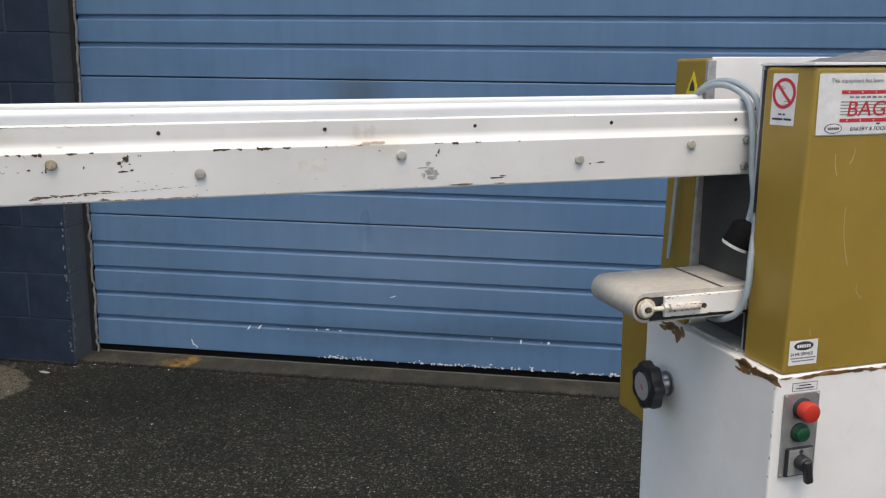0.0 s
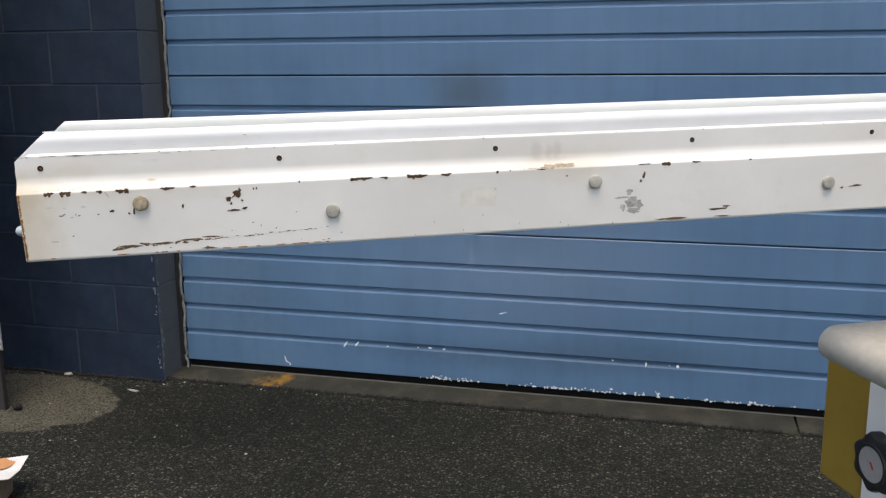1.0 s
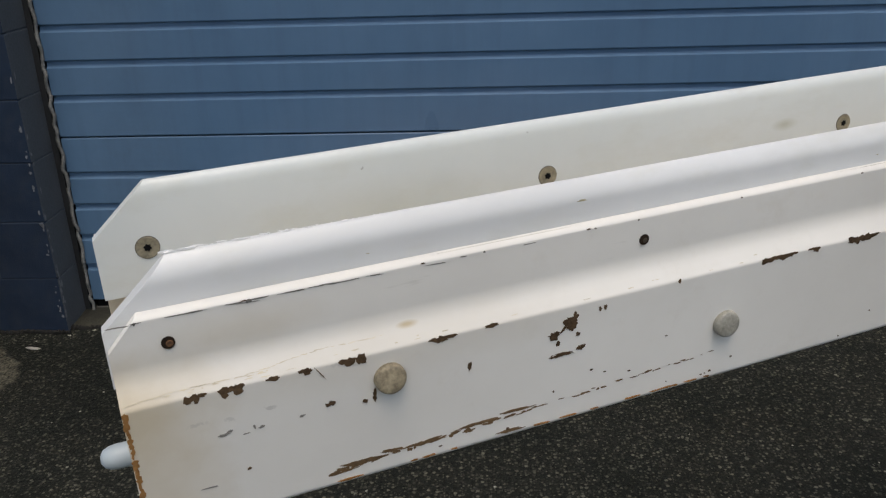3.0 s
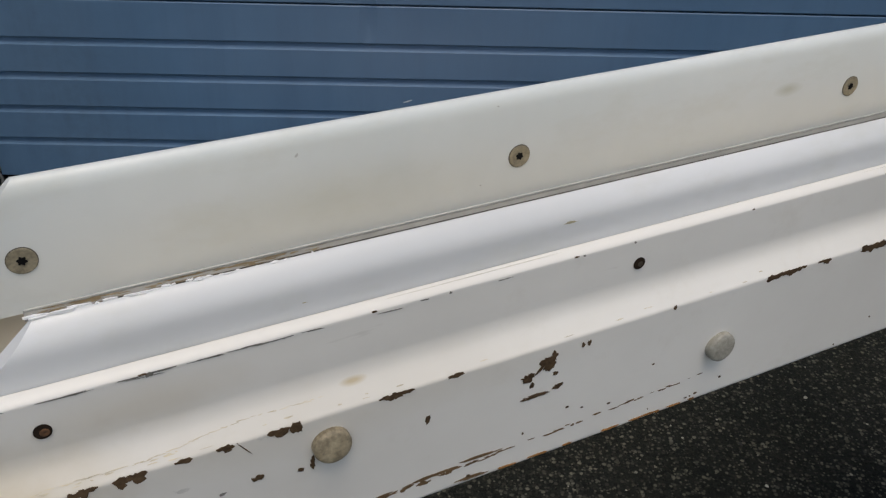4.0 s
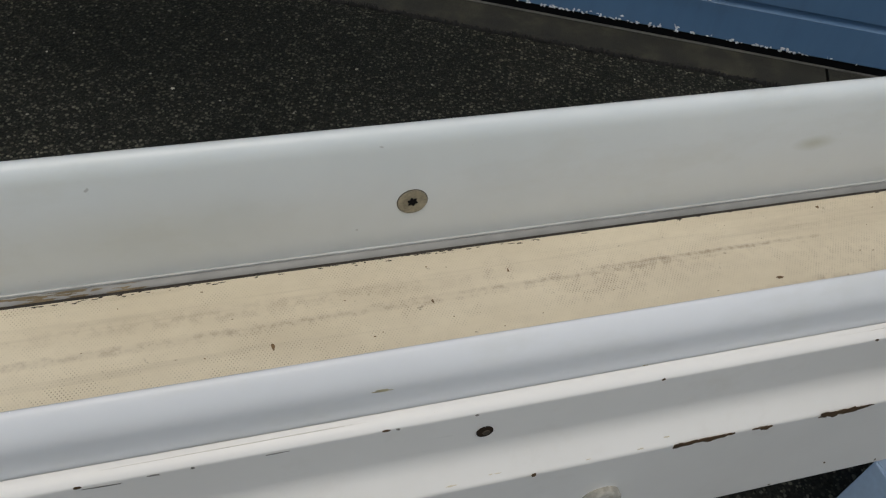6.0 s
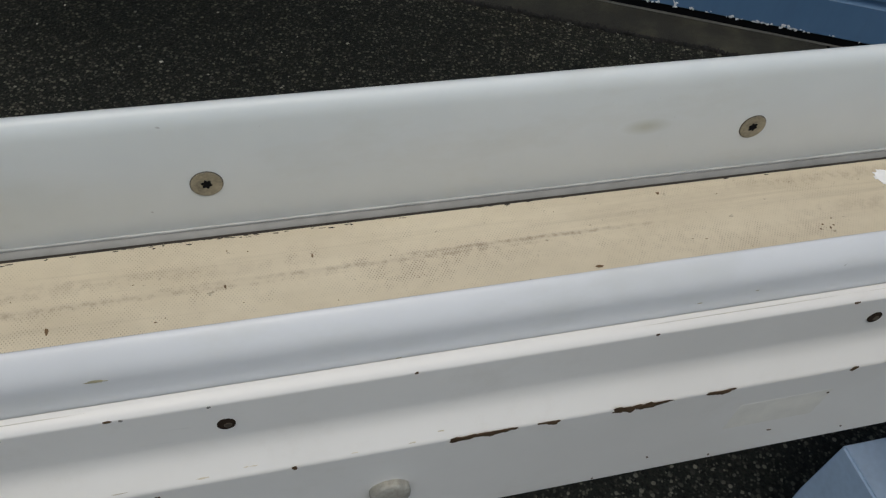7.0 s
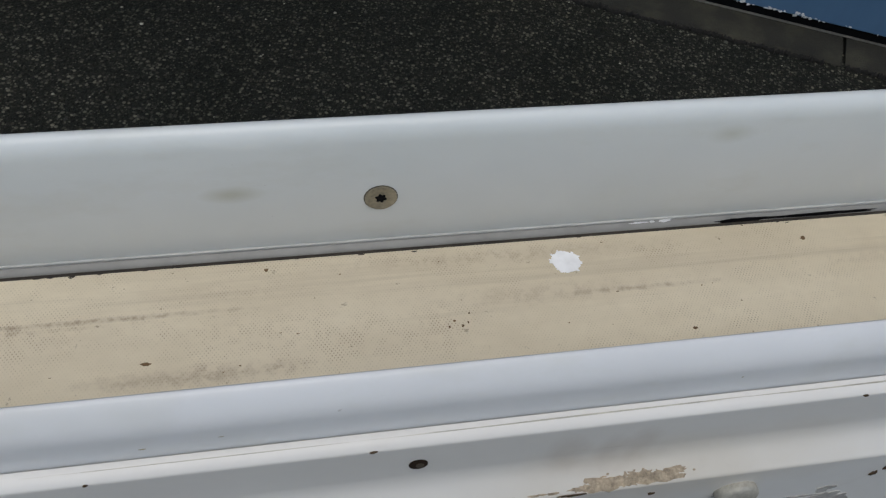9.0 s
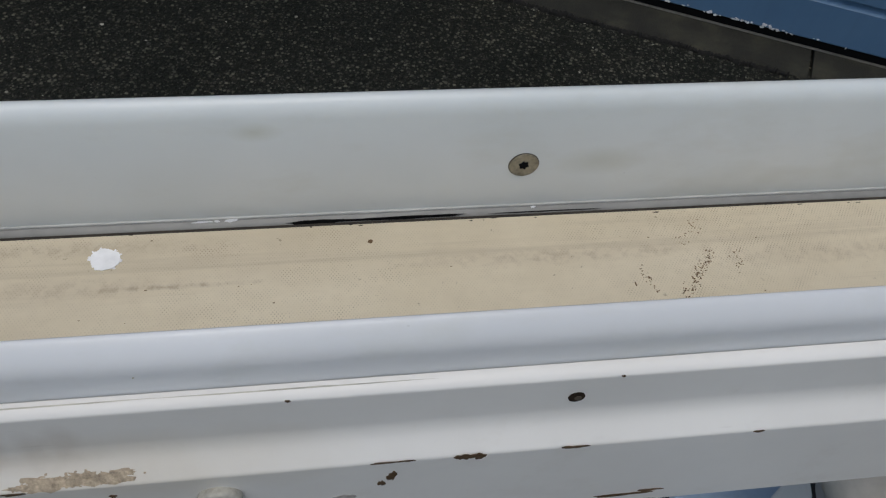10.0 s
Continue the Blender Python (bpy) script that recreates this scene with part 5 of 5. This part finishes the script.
mpart("lock_nut", turned([(0, 0.0085), (0.007, 0.0085)], (1.050, -0.0580, -0.3155), (1, 0, 0), 6), AGED, t1)
mpart("adjuster", turned([(0, 0.0045), (0.003, 0.0045)], (1.124, -0.0662, -0.314), (0, -1, 0), 10), PRIMER, t1)

rng = random.Random(52)
bm = bmesh.new()
for k in range(26):
    z = rng.choice((-0.3100, -0.3195)) + rng.gauss(0, 0.0008)
    flake(bm, (rng.uniform(1.063, 1.120), -0.0662, z), (1, 0, 0), (0, 0, 1), rng.uniform(0.0006, 0.0028), rng.uniform(0.0003, 0.0008), 0.0002, rng, 9, 0.5)
for k in range(20):
    flake(bm, (rng.uniform(1.06, 1.22), -0.0541, rng.choice((-0.2985, -0.333)) + rng.gauss(0, 0.001)), (1, 0, 0), (0, 0, 1), rng.uniform(0.001, 0.005), rng.uniform(0.0003, 0.0007), 0.0002, rng, 9, 0.5)
tagged(mpart("bracket_rust", bm, PRIMER, dis, "rusty wear on the bracket and side plate"), kind="stuff")

# hand knob with a dial
kc = (1.2, 0.1575, -0.546)
knob = mpart("hand_knob", turned([(0.028, 0.020), (0.031, 0.039), (0.035, 0.047), (0.050, 0.048), (0.057, 0.045), (0.059, 0.036)], kc, (-1, 0, 0), 84, 7, 0.07), BLACK, label="black lobed plastic hand knob with a dial", smooth=50)
mpart("flange", turned([(0, 0.026), (0.004, 0.026), (0.006, 0.021), (0.013, 0.017), (0.030, 0.017)], kc, (-1, 0, 0), 28), STEEL, knob, "chrome shaft flange", smooth=40)
mpart("dial", turned([(0.0595, 0.029), (0.0602, 0.029)], kc, (-1, 0, 0), 32), simple("dial_grey", (0.32, 0.305, 0.295), 0.3), knob, "pale round dial")
mpart("dial_rim", turned([(0.0585, 0.0345), (0.0620, 0.0335), (0.0620, 0.0292), (0.059, 0.0292)], kc, (-1, 0, 0), 32, ring_only=True), BLACK, knob)
bm = boxed(-0.0006, 0.0, -0.0018, 0.0018, -0.009, 0.004)
bmesh.ops.rotate(bm, verts=bm.verts, cent=(0, 0, 0), matrix=Matrix.Rotation(radians(-35), 3, "X"))
bmesh.ops.translate(bm, verts=bm.verts, vec=(kc[0] - 0.0604, kc[1], kc[2]))
mpart("pointer", bm, REDINK, knob, "red pointer")

# control panel
FY = -0.173
plate = mpart("control_panel", boxed(1.2175, 1.2885, FY - 0.0035, FY - 0.0002, -0.6, -0.449, bevel=0.0012), simple("panel_alu", (0.36, 0.35, 0.34), 0.45, 0.7, var=0.15), label="brushed aluminium control panel")
red = mpart("emergency_button", turned([(0, 0.015), (0.008, 0.015), (0.009, 0.0165), (0.020, 0.0178), (0.026, 0.0160), (0.028, 0.010)], (1.2535, FY - 0.0035, -0.4765), (0, -1, 0), 32), RED, plate, "red mushroom stop button", smooth=40)
mpart("start_button", turned([(0, 0.0155), (0.007, 0.0155), (0.0075, 0.0125), (0.013, 0.0125), (0.014, 0.011)], (1.2515, FY - 0.0035, -0.5195), (0, -1, 0), 28), GREEN, plate, "green start button", smooth=40)
mpart("stop_collar", turned([(0, 0.0185), (0.004, 0.0185), (0.0055, 0.0165)], (1.2535, FY - 0.0035, -0.4765), (0, -1, 0), 32), BLACK, plate, "black collar", smooth=40)
mpart("start_collar", turned([(0, 0.0172), (0.004, 0.0172), (0.005, 0.0158)], (1.2515, FY - 0.0035, -0.5195), (0, -1, 0), 28), BLACK, plate, "black collar", smooth=40)
sw = mpart("rotary_switch", boxed(1.2265, 1.2790, FY - 0.0085, FY - 0.0035, -0.598, -0.546, bevel=0.001), BLACK, plate, "black rotary switch")
mpart("switch_face", boxed(1.2305, 1.2775, FY - 0.010, FY - 0.0085, -0.5955, -0.5485, bevel=0.0006), ZINC, sw)
mpart("switch_boss", turned([(0.0, 0.014), (0.014, 0.013), (0.016, 0.011)], (1.2545, FY - 0.010, -0.5715), (0, -1, 0), 24), BLACK, sw, smooth=40)
bm = boxed(-0.0075, 0.0075, -0.012, 0.0, -0.033, 0.010, bevel=0.004, seg=3)
bmesh.ops.rotate(bm, verts=bm.verts, cent=(0, 0, 0), matrix=Matrix.Rotation(radians(-10), 3, "Y"))
bmesh.ops.translate(bm, verts=bm.verts, vec=(1.2545, FY - 0.021, -0.5715))
mpart("switch_lever", bm, BLACK, sw)
mpart("switch_mark", turned([(0, 0.0042), (0.0004, 0.0042)], (1.2545, FY - 0.010, -0.5535), (0, -1, 0), 16), DARKINK, sw)
for px, pz in ((1.2215, -0.453), (1.2845, -0.453), (1.2215, -0.596), (1.2845, -0.596)):
    mpart("panel_screw", turned([(0, 0.0026), (0.0014, 0.002)], (px, FY - 0.0035, pz), (0, -1, 0), 10), ZINC, plate)
mpart("label_border", boxed(1.2335, 1.2835, FY - 0.0006, FY - 0.0001, -0.4465, -0.4315), DARKINK, cabinet)
tag_ = mpart("rating_label", boxed(1.2345, 1.2825, FY - 0.0008, FY - 0.0002, -0.4455, -0.4325), PAPER, cabinet, "small white label with dark lettering bars")
for k, (a, b) in enumerate(((0.012, 0.036), (0.006, 0.042))):
    mpart("print_bar", boxed(1.2345 + a, 1.2345 + b, FY - 0.0011, FY - 0.0008, -0.4375 - 0.005 * k, -0.4355 - 0.005 * k), DARKINK, tag_)

# sticker and name plate on the gold cover's front
GY_ = -0.170
st = mpart("service_sticker", boxed(1.2235, 1.2795, GY_ - 0.0007, GY_ - 0.0001, -0.4005, -0.3575), PAPER, cover, "white service sticker with an oval and dark bars")
bm = turned([(0, 0.0078), (0.0003, 0.0078)], (0, 0, 0), (0, -1, 0), 28)
for v in bm.verts:
    v.co.x *= 2.5
bmesh.ops.translate(bm, verts=bm.verts, vec=(1.2515, GY_ - 0.0007, -0.3675))
mpart("oval", bm, DARKINK, st)
for k in range(6):
    mpart("print_bar", boxed(1.2385 + 0.0046 * k, 1.2418 + 0.0046 * k, GY_ - 0.0014, GY_ - 0.001, -0.3703, -0.3650), PAPER, st)
for k, (a, b) in enumerate(((0.003, 0.053), (0.006, 0.050))):
    mpart("print_bar", boxed(1.2235 + a, 1.2235 + b, GY_ - 0.001, GY_ - 0.0007, -0.3895 - 0.005 * k, -0.3875 - 0.005 * k), GREYMARK, st)


def lettering(text, size, x, z, y, material, parent, slant=0.0, wide=1.0):
    fc = bpy.data.curves.new("lettering", "FONT")
    fc.body, fc.size, fc.extrude, fc.shear = text, size, 0.0002, slant
    fc.materials.append(material)
    words = new("lettering", fc)
    words.parent = parent
    words.matrix_local = Matrix.Translation(Vector((x, y, z)) - FOOT) @ pose(0, 0, 0, 90, 0, 0) @ Matrix.Diagonal((wide, 1, 1, 1))
    return words


lettering("24 HR SERVICE", 0.0080, 1.2265, -0.3842, GY_ - 0.0009, DARKINK, st, 0.0, 0.86)
mpart("plate_edge", boxed(1.2435, 1.501, GY_ - 0.0010, GY_ - 0.0001, -0.0178, 0.0808), ZINC, cover)
np_ = mpart("name_plate", boxed(1.2445, 1.50, GY_ - 0.0016, GY_ - 0.0002, -0.0165, 0.0795, bevel=0.0005), PAPER, cover, "white name plate with red bars and dark lettering")
for z0, z1 in ((0.0475, 0.0535), (0.003, 0.009)):
    mpart("red_bar", boxed(1.288, 1.47, GY_ - 0.002, GY_ - 0.0016, z0, z1), REDINK, np_)
for z0 in (0.0145, 0.0195, 0.0245, 0.0295, 0.0345):
    mpart("fine_line", boxed(1.288, 1.47, GY_ - 0.0019, GY_ - 0.0016, z0, z0 + 0.0016), GREYMARK, np_)
for k in range(6):
    for z in (0.0505, 0.006):
        mpart("bar_dot", turned([(0, 0.0012), (0.0003, 0.0012)], (1.302 + 0.026 * k, GY_ - 0.002, z), (0, -1, 0), 8), PAPER, np_)
lettering("BAGEL", 0.0345, 1.2985, 0.0128, GY_ - 0.0022, REDINK, np_, 0.12, 1.15)
lettering("BAKERY & FOOD", 0.0088, 1.309, -0.0105, GY_ - 0.0018, DARKINK, np_, 0.2, 1.1)
for k in range(9):
    mpart("print_bar", boxed(1.304 + 0.011 * k, 1.312 + 0.011 * k, GY_ - 0.0020, GY_ - 0.0016, 0.0410, 0.0440), GREYMARK, np_)
mpart("print_bar", boxed(1.36, 1.367, GY_ - 0.0020, GY_ - 0.0016, -0.0012, 0.0012), DARKINK, np_)
bm = turned([(0, 0.008), (0.0004, 0.008)], (0, 0, 0), (0, -1, 0), 28)
for v in bm.verts:
    v.co.x *= 2.1
bmesh.ops.translate(bm, verts=bm.verts, vec=(1.277, GY_ - 0.0016, -0.0065))
mpart("oval", bm, DARKINK, np_)
bm = turned([(0, 0.0068), (0.0003, 0.0068)], (0, 0, 0), (0, -1, 0), 28)
for v in bm.verts:
    v.co.x *= 2.2
bmesh.ops.translate(bm, verts=bm.verts, vec=(1.277, GY_ - 0.002, -0.0065))
mpart("oval_field", bm, PAPER, np_)
for k in range(6):
    mpart("print_bar", boxed(1.2665 + 0.0037 * k, 1.2690 + 0.0037 * k, GY_ - 0.0027, GY_ - 0.0023, -0.0085, -0.0045), DARKINK, np_)
np_.location.x -= 0.006
lettering("This equipment has been", 0.0100, 1.266, 0.0655, GY_ - 0.0019, GREYINK, np_)

# prohibition sticker on the cover's end, warning triangle on the rear cover's end
GX_ = 1.2136


def leaned(bm, z_at, slope=None):
    for v in bm.verts:
        if slope is None:
            v.co.x += (0.006 + 0.013 * (-0.062 - v.co.y) / 0.108) * (v.co.z + 0.4165) / 0.5065
        else:
            v.co.x += slope * (v.co.z - z_at)
    return bm


ps = mpart("prohibition_sticker", leaned(boxed(GX_ - 0.0004, GX_ + 0.0005, -0.1335, -0.0815, -0.004, 0.080), 0.078), PAPER, cover, "white sticker with a red prohibition ring")
bm = bmesh.new()
lathe(bm, [(0, 0.025), (0.0006, 0.025), (0.0006, 0.0195), (0, 0.0195)], (GX_ - 0.0004, -0.1080, 0.0480), (-1, 0, 0), 40, ring_only=True)
mpart("ring", leaned(bm, 0.078), REDINK, ps)
bm = boxed(-0.0006, 0.0, -0.023, 0.023, -0.0024, 0.0024)
bmesh.ops.rotate(bm, verts=bm.verts, cent=(0, 0, 0), matrix=Matrix.Rotation(radians(45), 3, "X"))
bmesh.ops.translate(bm, verts=bm.verts, vec=(GX_ - 0.0005, -0.1080, 0.0480))
mpart("slash", leaned(bm, 0.078), REDINK, ps)
for a, b, z, h in ((-0.1145, -0.1090, 0.0125, 0.0030), (-0.1060, -0.0995, 0.0125, 0.0030), (-0.1285, -0.1115, 0.0045, 0.0034), (-0.1095, -0.0865, 0.0045, 0.0034)):
    mpart("print_bar", leaned(boxed(GX_ - 0.0008, GX_ - 0.0004, a, b, z, z + h), 0.078), DARKINK, ps)
for a, b, z in ((-0.1070, -0.0930, 0.0585), (-0.1090, -0.0910, 0.0555), (-0.1230, -0.1130, 0.038), (-0.1210, -0.1070, 0.034), (-0.1170, -0.1050, 0.030)):
    mpart("print_bar", leaned(boxed(GX_ - 0.0007, GX_ - 0.0004, a, b, z, z + 0.0012), 0.078), GREYMARK, ps)
bm = bmesh.new()
prism(bm, [(0.153, 0.040), (0.199, 0.040), (0.176, 0.084)], 0, 1.2325, 1.2345)
wt = mpart("warning_triangle", leaned(bm, 0.06, 0.0357), YELLOW, rear, "yellow triangular warning sticker")
bm = bmesh.new()
prism(bm, [(0.168, 0.046), (0.186, 0.046), (0.183, 0.057), (0.178, 0.068), (0.171, 0.060)], 0, 1.2318, 1.2326)
mpart("symbol", leaned(bm, 0.06, 0.0357), DARKINK, wt)

# wrapped power cord and plug
CORD = [(1.215, 0.135, 0.01), (1.208, 0.115, 0.045), (1.216, 0.078, 0.064), (1.228, 0.036, 0.064), (1.240, -0.010, 0.040), (1.239, -0.034, -0.01), (1.236, -0.042, -0.08), (1.232, -0.050, -0.14), (1.224, -0.056, -0.19), (1.212, -0.068, -0.238), (1.204, -0.076, -0.285), (1.198, -0.070, -0.322), (1.188, -0.058, -0.342), (1.178, -0.03, -0.354), (1.19, 0.02, -0.360), (1.25, 0.07, -0.364)]
cord = mpart("power_cord", tube(bmesh.new(), CORD, 0.0058), CABLE, label="blue grey power cord looped over the arm", smooth=60)
LOOP = [(p[0] - 0.009 + 0.003 * math.sin(i), p[1] + 0.004 - 0.003 * math.sin(i * 0.8), p[2] - 0.007) for i, p in enumerate(CORD[:7])]
LOOP += [(1.229, -0.040, -0.13), (1.229, -0.036, -0.160), (1.226, -0.033, -0.180)]
mpart("cord_loop", tube(bmesh.new(), LOOP, 0.0056), CABLE, cord, smooth=60)
PLUG, HANG = (1.224, -0.033, -0.186), (-0.34, 0.22, -0.90)
plug = mpart("plug", turned([(-0.010, 0.009), (-0.003, 0.020), (0.003, 0.0245), (0.037, 0.0255)], PLUG, HANG, 24), PLUGBLACK, cord, "black rubber power plug", smooth=40)
mpart("plug_face", turned([(0.037, 0.0258), (0.042, 0.0250), (0.043, 0.022)], PLUG, HANG, 24), PAPER, plug, "white rim of the plug")
mpart("thin_wire", tube(bmesh.new(), [(1.222, 0.172, -0.09), (1.215, 0.184, -0.12), (1.209, 0.186, -0.2), (1.206, 0.190, -0.289)], 0.0042), CABLE, cord, smooth=60)

# crumpled sheet on top of the machine
bm = bmesh.new()
n = 18
g = []
for j in range(n + 1):
    row = []
    for i in range(n + 1):
        u, v = i / n, j / n
        h = 0.019 * math.sin(math.pi * u) ** 0.5 * math.sin(math.pi * v) ** 0.5 * (0.8 + 0.7 * noise.noise(Vector((u * 5, v * 5, 1.7))))
        row.append(bm.verts.new((1.285 + 0.32 * u, -0.150 + 0.08 * v, 0.0985 + max(0.0, h))))
    g.append(row)
for r0, r1 in zip(g, g[1:]):
    for i in range(n):
        bm.faces.new((r0[i], r0[i + 1], r1[i + 1], r1[i]))
bmesh.ops.transform(bm, verts=bm.verts, matrix=FRAME)
o = link("plastic_sheet", bm, BAG, None, smooth=50)
tagged(o, "crumpled grey plastic sheet lying on the machine's lid", "plastic sheet")

# ---- the wall's blocks ----
HALF, FULL = COURSE, 0.41


def block_mesh(length):
    bm = bmesh.new()
    box(bm, -length + 0.007, 0.0, 0.0, 0.06, 0.004, COURSE - 0.003, bevel=0.0025, seg=1)
    me = bpy.data.meshes.new("block")
    bmesh.ops.recalc_face_normals(bm, faces=bm.faces)
    bm.to_mesh(me)
    bm.free()
    me.materials.append(BLOCK)
    return me


def corner_mesh(length):
    bm = bmesh.new()
    box(bm, -length + 0.007, 0.0, 0.0, 0.25, 0.0015, COURSE - 0.0015, bevel=0.003, seg=2)
    me = bpy.data.meshes.new("corner_block")
    bmesh.ops.recalc_face_normals(bm, faces=bm.faces)
    bm.to_mesh(me)
    bm.free()
    me.materials.append(BLOCK)
    me.materials.append(REVEAL)
    # the side facing the door takes the lightened grey
    for f in me.polygons:
        if f.normal.x > 0.9:
            f.material_index = 1
    return me


FULL_ME, CORNER = block_mesh(FULL), (corner_mesh(FULL), corner_mesh(HALF))
rng = random.Random(2)
for row in range(18):
    x = ARRIS
    z = Z_0 + COURSE * row
    first = True
    while x > -4.9:
        me = CORNER[row % 2] if first else FULL_ME
        b = new("block", me)
        b.parent = wall
        b.location = (x, WALL_Y + rng.uniform(-0.0012, 0.0012), z)
        x -= (HALF if row % 2 else FULL) if first else FULL
        first = False
